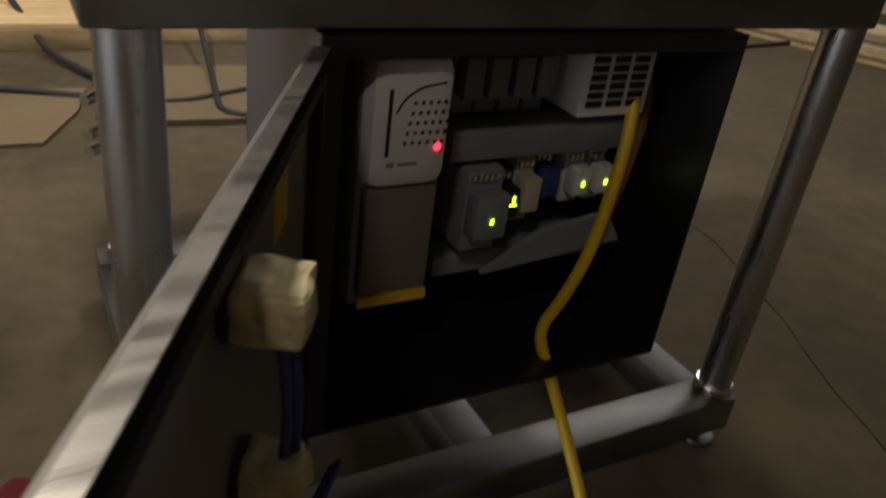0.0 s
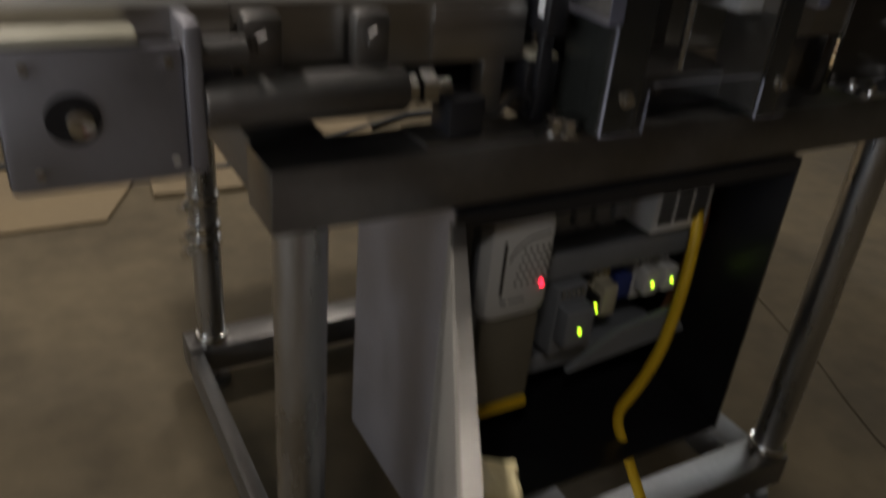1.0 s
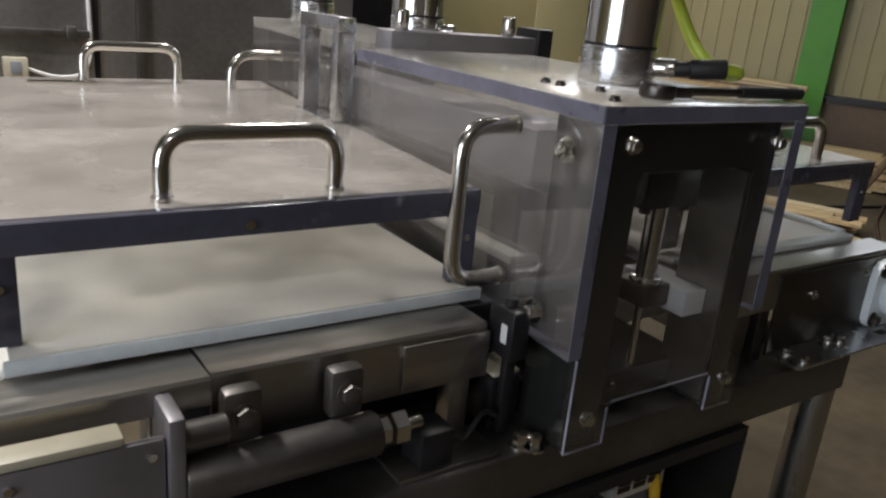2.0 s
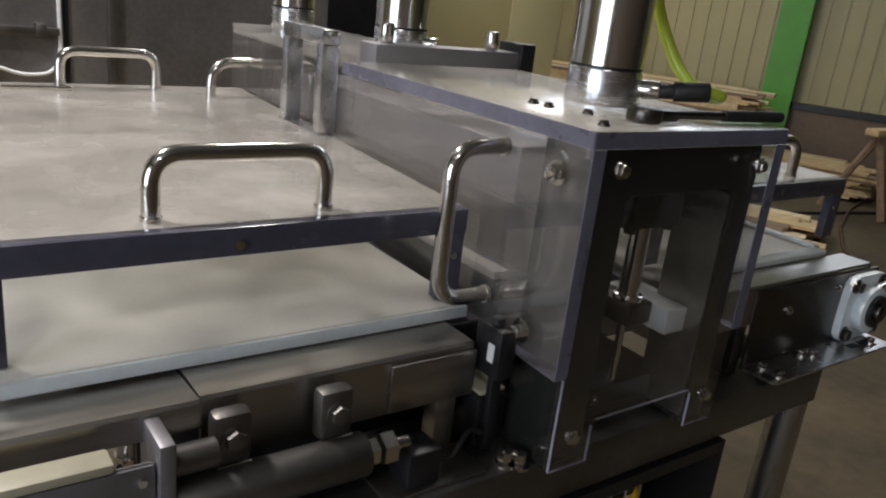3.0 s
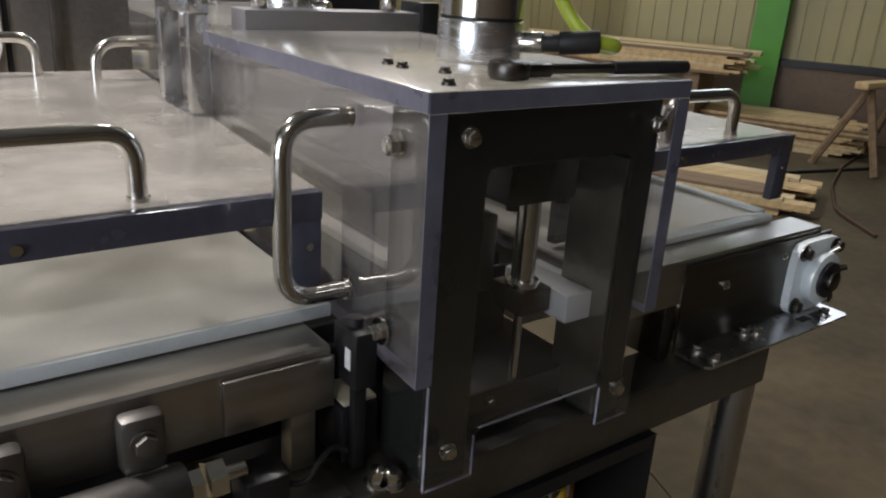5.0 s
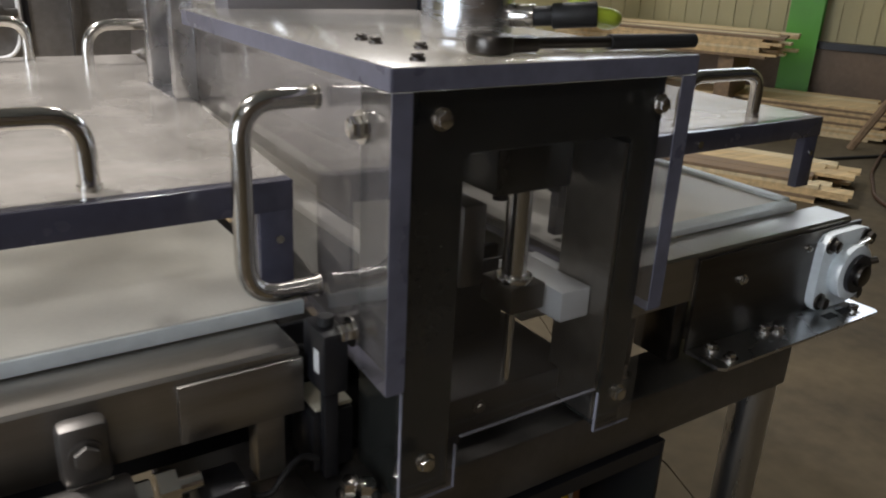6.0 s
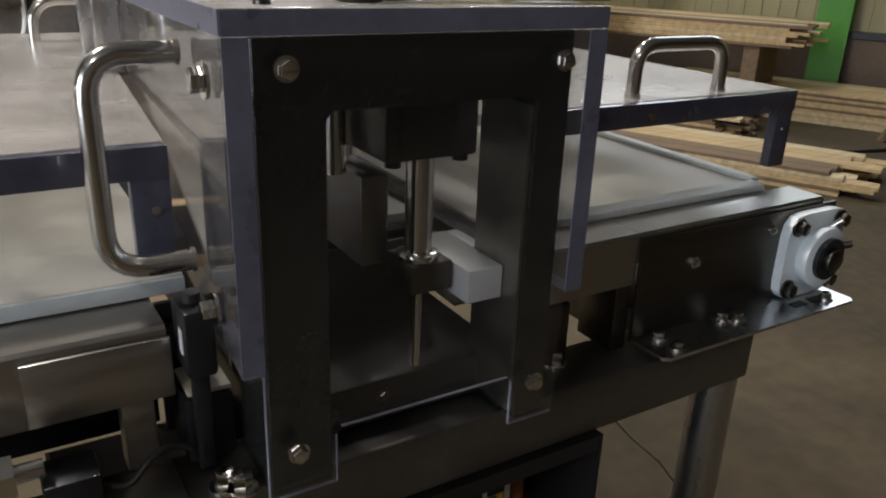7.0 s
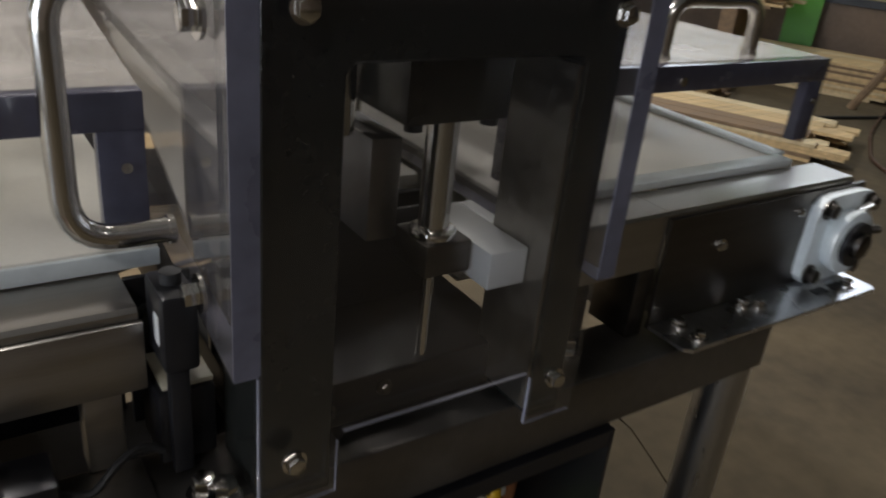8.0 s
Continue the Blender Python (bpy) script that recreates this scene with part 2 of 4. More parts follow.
wall_east = whole("wall_east", join(slanted(-8, 10, 0.05, 0.2, 0.55, 3.0), slanted(-8, 10, 0.05, 0.2, 4.4, 5.4), slanted(2.0, 10, 0.05, 0.2, 3.0, 4.4)), WALL, "cream ribbed sheet wall of the hall", "wall", kind="structure")
ribs = [slanted(-8 + 0.15 * i, -8 + 0.15 * i + 0.022, 0.03, 0.05, 0.6, 3.0) for i in range(120)]
part("rib", join(*ribs), WALL, wall_east, smooth=False)
whole("wall_low", slanted(-8, 10, -0.05, 0.2, FZ, 0.55, 0.01), LOW_WALL, "low brown block wall under the ribbed sheet", "wall", kind="structure")
part("trim", slanted(-8, 10, -0.07, 0.02, 0.55, 0.61), BLACK, wall_east)
whole("wall_north", box(-7, 6, 6.6, 6.8, FZ, 5.4), WALL, "cream sheet wall behind the machines", "wall", kind="structure")
def strip_light(name, eye, towards, wide, tall, watts):
    """An added area light that stands for daylight through a translucent strip."""
    d_ = bpy.data.lights.new(name, "AREA")
    d_.shape, d_.size, d_.size_y, d_.energy, d_.color = "RECTANGLE", wide, tall, watts, (0.82, 0.9, 1.0)
    new(name, d_).matrix_world = look(eye, towards)


# unseen glowing panes, added to put sheen on the guard tops
added_window_1 = thing("added_window_1", W0 + Vector((0, 0, 3.7)), "unseen glowing strip added high in the ribbed wall for sheen on the guards", "window", kind="structure")
for i in range(5):
    part("pane", slanted(-7.9 + 2 * i, -6.0 + 2 * i, 0.1, 0.12, 3.0, 4.4), SKYLIGHT, added_window_1)
    part("glazing_bar", slanted(-6.0 + 2 * i, -5.9 + 2 * i, 0.06, 0.14, 3.0, 4.4), STEEL_FRAME, added_window_1)
mid = W0 - WU * 3.0 - WN * 0.05 + Vector((0, 0, 3.7))
strip_light("added_east_light", mid, mid - WN * 4 + Vector((0, 0, -2)), 9.5, 1.3, 105)
# unseen glowing panels, added to make bright streaks in the polished cylinders
added_window_2 = thing("added_window_2", (-7.05, -1.4, 1.6), "unseen tall glowing panels added in the end wall for the cylinders to mirror", "window", kind="structure")
for i in range(3):
    part("pane", box(-7.12, -7.1, -3.8 + 1.6 * i, -2.3 + 1.6 * i, FZ + 0.1, 3.4), DOORLIGHT, added_window_2)
    part("glazing_bar", box(-7.14, -7.06, -2.3 + 1.6 * i, -2.2 + 1.6 * i, FZ, 3.4), STEEL_FRAME, added_window_2)
strip_light("added_west_light", Vector((-6.95, -1.4, 1.7)), Vector((0, -1.0, 0.9)), 4.6, 3.2, 32)
whole("wall_west", join(box(-7.2, -7, -6, -3.8, FZ, 5.4), box(-7.2, -7, 1.0, 12, FZ, 5.4), box(-7.2, -7, -3.8, 1.0, 3.4, 5.4)), WALL, "plain cream wall", "wall", kind="structure")
# unseen wall, brown to keep reflections in the front steel faces dark
whole("wall_south", box(-7, 10, -6.2, -6, FZ, 5.4), LOW_WALL, "unseen brown wall added to close the hall, dark for the steel to mirror", "wall", kind="structure")
whole("ceiling", box(-7.2, 11, -6.2, 12, 5.4, 5.5), CEILING, "grey sheet ceiling", "ceiling", kind="structure")
for u in (0.61, 5.2, -4.0):
    col = thing("column", W0 + WU * u, "green painted steel column before the ribbed wall", "column", "columns along the wall")
    part("flange", slanted(u - 0.135, u + 0.135, -0.2, -0.185, FZ, 5.4), GREEN_PAINT, col)
    part("web", slanted(u - 0.008, u + 0.008, -0.185, -0.015, FZ, 5.4), GREEN_PAINT, col)
    part("rear_flange", slanted(u - 0.135, u + 0.135, -0.015, 0.0, 0.62, 5.4), GREEN_PAINT, col)

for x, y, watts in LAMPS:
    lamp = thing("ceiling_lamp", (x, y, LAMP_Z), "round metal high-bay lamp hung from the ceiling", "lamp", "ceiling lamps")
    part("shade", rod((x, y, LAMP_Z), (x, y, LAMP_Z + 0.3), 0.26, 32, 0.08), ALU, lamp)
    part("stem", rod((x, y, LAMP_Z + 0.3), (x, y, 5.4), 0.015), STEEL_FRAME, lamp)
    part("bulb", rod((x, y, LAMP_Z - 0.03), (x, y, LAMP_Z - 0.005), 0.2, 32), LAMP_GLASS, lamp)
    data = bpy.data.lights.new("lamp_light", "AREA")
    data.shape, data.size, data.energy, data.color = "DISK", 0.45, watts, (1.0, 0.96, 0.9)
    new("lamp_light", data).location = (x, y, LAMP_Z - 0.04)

# ---- the machine's frame ----
BX0, BX1, BY0, BY1, BZ0, BZ1 = 0.054, 1.008, 0.762, 0.838, 0.665, 0.73
REAR = 1.54
frame_ = thing("machine_frame", (0.5, 1.3, 0), "welded stainless steel machine frame on round legs", "machine frame")
part("front_beam", box(BX0, BX1, BY0, BY1, BZ0, BZ1, 0.004), STEEL_FRAME, frame_)
part("rear_beam", box(BX0, BX1, REAR - 0.077, REAR, BZ0, BZ1, 0.004), STEEL_FRAME, frame_)
for x in (0.062, 0.5, 0.92):
    part("cross_beam", box(x, x + 0.077, BY1, REAR - 0.077, BZ0, BZ1 - 0.005, 0.004), STEEL_FRAME, frame_)
for x, y in ((0.09, 0.79), (0.984, 0.79), (0.15, REAR - 0.04), (0.90, REAR - 0.04)):
    leg = part("leg", rod((x, y, 0.047), (x, y, BZ0), 0.027, 32), LEG_STEEL, frame_)
    part("collar", rod((x, y, 0.047), (x, y, 0.067), 0.033, 32, bevel=0.003), CHROME, leg)
for x, y in ((0.055, 0.755), (0.098, REAR - 0.07)):
    part("lower_beam", box(x, 1.01, y, y + 0.07, -0.018, 0.047, 0.004), STEEL_FRAME, frame_)
for x, wide in ((0.098, 0.027), (0.5, 0.07), (0.92, 0.07)):
    part("lower_cross_beam", box(x, x + wide, 0.825, REAR - 0.07, -0.018, 0.042, 0.004), STEEL_FRAME, frame_)
for x, y in ((0.09, 0.79), (0.984, 0.79), (0.15, REAR - 0.04), (0.90, REAR - 0.04)):
    foot = part("levelling_foot", join(rod((x, y, FZ), (x, y, FZ + 0.012), 0.032, 28, bevel=0.003), rod((x, y, FZ + 0.012), (x, y, -0.018), 0.009, 16)), STEEL_FRAME, frame_)
    part("nut", rod((x, y, -0.034), (x, y, -0.018), 0.016, 6), CHROME, foot)

# ---- control cabinet, its door open ----
CX0, CX1, CY0, CY1, CZ0, CZ1 = 0.244, 0.768, 0.757, 1.0, 0.2, 0.661
cab = thing("control_cabinet", ((CX0 + CX1) / 2, CY0, CZ0), "open black-lined steel control cabinet under the beam", "control cabinet")
w = 0.004
part("side", box(CX0, CX0 + w, CY0 + 0.004, CY1, CZ0, CZ1), GREY_METAL, cab)
part("front_rim", box(CX0 - 0.001, CX0 + w, CY0 - 0.001, CY0 + 0.004, CZ0, CZ1), BLACK, cab)
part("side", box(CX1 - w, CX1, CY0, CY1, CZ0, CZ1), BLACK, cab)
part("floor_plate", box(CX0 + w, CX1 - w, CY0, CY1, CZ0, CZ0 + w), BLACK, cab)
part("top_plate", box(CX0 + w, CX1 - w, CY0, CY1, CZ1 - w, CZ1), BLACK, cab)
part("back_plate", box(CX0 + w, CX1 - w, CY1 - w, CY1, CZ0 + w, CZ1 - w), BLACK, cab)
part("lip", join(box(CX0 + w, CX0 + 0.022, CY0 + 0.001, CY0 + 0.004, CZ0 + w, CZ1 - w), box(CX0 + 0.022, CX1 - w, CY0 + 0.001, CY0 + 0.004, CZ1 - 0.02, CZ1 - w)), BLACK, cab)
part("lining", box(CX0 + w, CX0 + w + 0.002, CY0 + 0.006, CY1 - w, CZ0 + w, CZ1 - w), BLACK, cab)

HINGE, AWAY = Vector((0.236, 0.752, 0)), Vector((-0.475, -0.88, 0)).normalized()
SIDE = Vector((AWAY.y, -AWAY.x, 0))
if SIDE.x < 0:
    SIDE = -SIDE


def on_door(u0, u1, s0, s1, z0, z1, bevel=0.0):
    """A block in the door's axes: u from the hinge outwards, s out of its inner face."""
    bm = box(u0, u1, s0, s1, z0, z1, bevel)
    bmesh.ops.transform(bm, matrix=Matrix.Translation(HINGE) @ Matrix(((AWAY.x, SIDE.x, 0, 0), (AWAY.y, SIDE.y, 0, 0), (0, 0, 1, 0), (0, 0, 0, 1))), verts=bm.verts)
    bmesh.ops.recalc_face_normals(bm, faces=bm.faces)
    return bm


def door_spot(u, s, z):
    return HINGE + AWAY * u + SIDE * s + Vector((0, 0, z))


DZ0, DZ1, DL = 0.19, 0.655, 0.545
door = part("door", on_door(0, DL, -0.003, 0, DZ0, DZ1), DOOR_STEEL, cab, "steel cabinet door swung open")
part("door_rim", join(on_door(0, DL, 0, 0.013, DZ1 - 0.002, DZ1), on_door(0, DL, 0, 0.013, DZ0, DZ0 + 0.002), on_door(DL - 0.002, DL, 0, 0.013, DZ0, DZ1)), STEEL, door)
part("door_seal", join(on_door(0.012, DL - 0.015, 0, 0.012, DZ1 - 0.03, DZ1 - 0.018), on_door(0.012, 0.024, 0, 0.012, DZ0 + 0.018, DZ1 - 0.03)), BLACK_RUBBER, door)
part("warning_sticker", on_door(0.12, 0.17, 0.0, 0.001, 0.55, 0.60), YELLOW, door)
for u, z, big in ((0.297, 0.589, 0.0205), (0.28, 0.44, 0.019)):
    c = door_spot(u, 0.03, z)
    wrap = on_door(u - big, u + big, 0.004, 0.048, z - big, z + big, 0.007)
    bmesh.ops.subdivide_edges(wrap, edges=wrap.edges[:], cuts=3, use_grid_fill=True)
    for v in wrap.verts:
        v.co += noise.noise_vector(v.co * 70) * 0.004
    blk = part("contact_block", wrap, CREAM_FILM, door, "cream contact block wrapped in crinkled film", smooth=False)
    part("ring", rod(door_spot(u, 0.0, z), door_spot(u, 0.006, z), big * 1.25, 28), BLACK_RUBBER, blk)
part("switch_back", rod(door_spot(0.43, 0.0, 0.50), door_spot(0.43, 0.03, 0.50), 0.027, 28, bevel=0.004), BLACK, door)
part("stop_button", rod(door_spot(0.295, -0.036, 0.55), door_spot(0.295, -0.003, 0.55), 0.02, 28, bevel=0.004), RED, door)
part("stop_button", rod(door_spot(0.278, -0.04, 0.4), door_spot(0.278, -0.003, 0.4), 0.02, 28, bevel=0.004), RED, door)
part("main_switch", on_door(0.40, 0.47, -0.075, -0.003, 0.46, 0.55, 0.006), RED, door)
loom = [door_spot(0.29, 0.03, 0.56), door_spot(0.285, 0.035, 0.50), door_spot(0.28, 0.03, 0.43), door_spot(0.25, 0.035, 0.33), door_spot(0.12, 0.05, 0.29)]
part("wiring", join(pipe(loom, 0.004, 8, 0.03), pipe([p + Vector((0.008, 0.004, 0)) for p in loom], 0.004, 8, 0.03)), BLUE, door)

PLATE_Y = CY1 - 0.03
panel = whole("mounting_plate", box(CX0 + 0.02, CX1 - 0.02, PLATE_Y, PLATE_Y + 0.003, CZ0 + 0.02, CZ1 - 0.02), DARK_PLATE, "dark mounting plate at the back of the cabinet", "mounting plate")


def drive(x0, x1, y0, z0, z1):
    """A motor drive with a raised, rounded cover, vent dots, terminal cover and lamp."""
    d = thing("motor_drive", ((x0 + x1) / 2, PLATE_Y, z0), "pale grey motor drive with a vented cover and red lamp", "motor drive")
    part("body", box(x0, x1, y0 + 0.02, PLATE_Y - 0.001, z0, z1, 0.008), GREY_PLASTIC, d)
    cover = part("cover", box(x0 + 0.003, x1 - 0.003, y0, y0 + 0.04, z0 + 0.15, z1 - 0.003, 0.018), WHITE_PLASTIC, d)
    dots = [rod((x0 + 0.042 + 0.0085 * i + 0.002 * j, y0 + 0.001, z1 - 0.092 + 0.0105 * j), (x0 + 0.042 + 0.0085 * i + 0.002 * j, y0 - 0.0006, z1 - 0.092 + 0.0105 * j), 0.0021, 8) for j in range(5) for i in range(6 - j // 4)]
    part("vent", join(*dots), BLACK, cover)
    part("groove", join(box(x0 + 0.021, x0 + 0.025, y0 - 0.0006, y0 + 0.002, z1 - 0.105, z1 - 0.035), pipe([(x0 + 0.03, y0, z1 - 0.06), (x0 + 0.038, y0, z1 - 0.045), (x0 + 0.055, y0, z1 - 0.034), (x1 - 0.018, y0, z1 - 0.03)], 0.0012, 6, 0.008)), BLACK, cover)
    part("print", join(box(x0 + 0.024, x0 + 0.032, y0 - 0.0006, y0 + 0.002, z0 + 0.178, z0 + 0.183), box(x0 + 0.036, x0 + 0.058, y0 - 0.0006, y0 + 0.002, z0 + 0.179, z0 + 0.182)), GREY_PLASTIC, cover)
    part("terminal_cover", box(x0 + 0.008, x1 - 0.008, y0 + 0.008, y0 + 0.03, z0 + 0.02, z0 + 0.15, 0.005), DULL_PLASTIC, d)
    part("edge_strip", box(x0 + 0.008, x1 - 0.008, y0 + 0.006, y0 + 0.03, z0 + 0.006, z0 + 0.018), YELLOW, d)
    part("lamp", rod((x1 - 0.02, y0 - 0.001, z0 + 0.197), (x1 - 0.02, y0 + 0.004, z0 + 0.197), 0.0035), LED_RED, d)
    return d


drive(0.3, 0.4, 0.775, 0.345, 0.64)


def module(x0, x1, y0, z0, z1, mat, lamp, label):
    """A rail-mounted module with a stepped front and a lamp."""
    d = thing("rail_module", ((x0 + x1) / 2, PLATE_Y, z0), label, "control module", "rail modules")
    part("body", box(x0, x1, y0 + 0.025, PLATE_Y - 0.012, z0, z1, 0.003), mat, d)
    part("front", box(x0 + 0.002, x1 - 0.002, y0, y0 + 0.027, z0 + (z1 - z0) * 0.25, z0 + (z1 - z0) * 0.78, 0.003), mat, d)
    part("terminal", join(*[box(x0 + 0.003 + i * 0.008, x0 + 0.008 + i * 0.008, y0 + 0.02, y0 + 0.027, z1 - 0.012, z1 - 0.004) for i in range(max(1, int((x1 - x0 - 0.004) / 0.008)))]), ALU, d)
    if lamp:
        part("lamp", box((x0 + x1) / 2 - 0.0018, (x0 + x1) / 2 + 0.0018, y0 - 0.002, y0 + 0.002, z0 + (z1 - z0) * 0.45, z0 + (z1 - z0) * 0.45 + 0.006), LED_GREEN, d)
    return d


for z in (0.43, 0.575):
    whole("din_rail", box(CX0 + 0.14, CX1 - 0.06, PLATE_Y - 0.012, PLATE_Y, z - 0.017, z + 0.017, 0.001), ALU, "zinc-plated mounting rail in the cabinet", "mounting rail", "rails in the cabinet")
module(0.463, 0.513, 0.81, 0.37, 0.48, GREY_PLASTIC, True, "grey rail module with a green lamp")
relay = module(0.524, 0.548, 0.84, 0.385, 0.465, BLACK, False, "black relay with a lit green lamp")
part("display", join(box(0.531, 0.541, 0.8375, 0.8395, 0.4245, 0.4255), box(0.535, 0.5375, 0.8375, 0.8395, 0.4275, 0.437)), LED_GREEN, relay)
module(0.553, 0.583, 0.845, 0.385, 0.475, CREAM_PLASTIC, False, "cream relay socket on the rail")
module(0.59, 0.622, 0.86, 0.40, 0.475, BLUE, False, "blue relay socket on the rail")
module(0.638, 0.668, 0.852, 0.40, 0.475, WHITE_PLASTIC, True, "small pale relay with a green lamp")
module(0.676, 0.706, 0.852, 0.40, 0.475, WHITE_PLASTIC, True, "small pale relay with a green lamp")
for i in range(4):
    module(0.45 + 0.034 * i, 0.48 + 0.034 * i, 0.855, 0.535, 0.63, GREY_PLASTIC, False, "grey terminal module on the upper rail")
psu = thing("power_supply", (0.62, PLATE_Y, 0.55), "pale perforated power supply on the upper rail", "power supply")
part("case", box(0.60, 0.705, 0.83, PLATE_Y - 0.012, 0.54, 0.645, 0.003), WHITE_PLASTIC, psu)
part("vent", join(*[box(0.609 + 0.031 * i, 0.632 + 0.031 * i, 0.828, 0.832, 0.553 + 0.011 * j, 0.561 + 0.011 * j) for i in range(3) for j in range(7)]), BLACK, psu)
duct = thing("wire_duct", (0.55, PLATE_Y, 0.505), "grey slotted wire duct between the rails", "wire duct")
part("channel", box(0.44, 0.705, 0.85, PLATE_Y - 0.001, 0.49, 0.525, 0.002), GREY_PLASTIC, duct)
part("lid", box(0.44, 0.705, 0.845, 0.85, 0.488, 0.527, 0.002), GREY_PLASTIC, duct)
duct2 = thing("wire_duct", (0.58, PLATE_Y, 0.36), "grey wire duct lid hanging loose under the relays", "wire duct")
part("lid", prism([(0.50, 0.335), (0.72, 0.355), (0.69, 0.40), (0.585, 0.385)], "y", 0.83, 0.84), GREY_PLASTIC, duct2)
part("channel", box(0.45, 0.71, 0.87, PLATE_Y - 0.001, 0.315, 0.345, 0.002), GREY_PLASTIC, duct2)
whole("yellow_cable", pipe([(0.712, 0.90, 0.645), (0.69, 0.83, 0.56), (0.66, 0.80, 0.46), (0.634, 0.79, 0.36), (0.615, 0.80, 0.29), (0.598, 0.815, 0.235), (0.61, 0.782, 0.18), (0.625, 0.735, 0.10), (0.62, 0.66, 0.03), (0.55, 0.55, FZ + 0.02), (0.42, 0.40, FZ + 0.008)], 0.0085, 12, 0.06), YELLOW, "yellow sheathed cable hanging out of the cabinet", "cable")
whole("orange_cable", pipe([(0.75, 0.93, 0.64), (0.748, 0.87, 0.55), (0.74, 0.87, 0.45), (0.73, 0.88, 0.35)], 0.010, 10, 0.06), RUST, "dull orange cable in the cabinet", "cable")
knob = thing("cable_gland", (CX1, 0.86, 0.615), "dark round cable gland on the cabinet's side", "cable gland")
part("nut", rod((CX1, 0.86, 0.615), (CX1 + 0.014, 0.86, 0.615), 0.026, 6), STEEL_FRAME, knob)
part("cap", rod((CX1 + 0.014, 0.86, 0.615), (CX1 + 0.03, 0.86, 0.615), 0.021, 24, bevel=0.003), BLACK_RUBBER, knob)


# ---- conveyors ----
def handle(parent, a, b, out, r=0.0088, bend=0.045):
    """A bent round-bar handle from a to b, standing out by out, on two feet."""
    a, b, out = Vector(a), Vector(b), Vector(out)
    h = part("handle", pipe([a, a + out, b + out, b], r, 16, bend), CHROME, parent, "bent stainless round-bar handle")
    for p in (a, b):
        part("foot", rod(p, p + out.normalized() * 0.004, r * 1.18, 20), CHROME, h)
    return h


left = thing("infeed_conveyor", (0.12, 1.3, 0.745), "stainless conveyor with a white belt, at the press's entry side", "conveyor")
part("belt", box(-0.105, 0.37, 0.885, 1.86, 0.872, 0.878, 0.002), BELT, left)
part("belt_return", box(-0.12, 0.33, 0.93, 1.84, 0.775, 0.78, 0.001), BELT, left)
part("belt_edge", box(-0.11, 0.37, 0.880, 0.8845, 0.8625, 0.8765, 0.0015), WHITE_PAINT, left)
part("nose_roller", rod((-0.075, 0.89, 0.83), (-0.075, 1.86, 0.83), 0.045, 32), BELT, left)
part("front_channel", prism([(0.888, 0.858), (0.888, 0.861), (0.828, 0.861), (0.825, 0.858), (0.825, 0.797), (0.828, 0.797), (0.828, 0.858)], "x", 0.042, 0.34, 0.0), STEEL, left)
part("front_channel_end", prism([(0.888, 0.855), (0.888, 0.858), (0.822, 0.862), (0.819, 0.859), (0.819, 0.835), (0.822, 0.835), (0.822, 0.856)], "x", -0.128, 0.040, 0.0), STEEL, left)
part("rear_channel", prism([(1.86, 0.858), (1.86, 0.861), (1.937, 0.861), (1.94, 0.858), (1.94, 0.797), (1.937, 0.797), (1.937, 0.858)], "x", -0.13, 0.34, 0.0), STEEL, left)
part("overlap_plate", box(0.235, 0.342, 0.8195, 0.8245, 0.80, 0.853, 0.001), STEEL, left)
part("bed", box(-0.06, 0.36, 0.93, 1.84, 0.858, 0.866), STEEL, left)
# take-up end
end = part("tension_plate", box(-0.142, -0.008, 0.776, 0.786, 0.727, 0.84, 0.006), GREY_METAL, left, "grey steel tension plate with a bored hole")
part("bore", rod((-0.092, 0.7745, 0.786), (-0.092, 0.779, 0.786), 0.02, 28), BLACK, end)
part("shaft_end", rod((-0.087, 0.771, 0.782), (-0.087, 0.78, 0.782), 0.011, 24, bevel=0.003), CHROME, end)
for x, z in ((-0.12, 0.826), (-0.02, 0.826), (-0.12, 0.745), (-0.02, 0.745)):
    part("screw", rod((x, 0.773, z), (x, 0.777, z), 0.0035, 12), CHROME, end)
part("top_bar", box(-0.144, -0.04, 0.774, 0.80, 0.841, 0.85, 0.003), CREAM_PLASTIC, left)
part("plate_flange", box(-0.008, 0.006, 0.772, 0.83, 0.732, 0.856, 0.003), GREY_METAL, left)
part("tension_tube", join(rod((0.006, 0.79, 0.785), (0.19, 0.79, 0.785), 0.022, 28, bevel=0.003), rod((0.006, 0.795, 0.825), (0.045, 0.795, 0.825), 0.013, 24)), STEEL_FRAME, left)
for x in (0.062, 0.162):
    lug = part("lug", box(x - 0.018, x + 0.018, 0.797, 0.8185, 0.803, 0.855, 0.007), STEEL_FRAME, left)
    part("bolt", hexbolt((x, 0.797, 0.832), (0, -1, 0), 0.012, 0.012, 0.006), STEEL_FRAME, lug)
    part("weld", rod((x - 0.016, 0.796, 0.805), (x + 0.016, 0.796, 0.805), 0.0025, 8), CHROME, lug)
part("nut", join(rod((0.19, 0.79, 0.785), (0.202, 0.79, 0.785), 0.014, 6), rod((0.206, 0.79, 0.785), (0.221, 0.79, 0.785), 0.017, 6), rod((0.221, 0.79, 0.785), (0.24, 0.79, 0.785), 0.007, 16)), CHROME, left)
part("cable_block", box(0.236, 0.276, 0.776, 0.815, 0.735, 0.775, 0.003), BLACK, left)
part("wire", pipe([(0.276, 0.79, 0.755), (0.295, 0.785, 0.75), (0.31, 0.79, 0.765), (0.33, 0.8, 0.77), (0.345, 0.8, 0.76)], 0.003, 8, 0.01), BLACK_RUBBER, left)
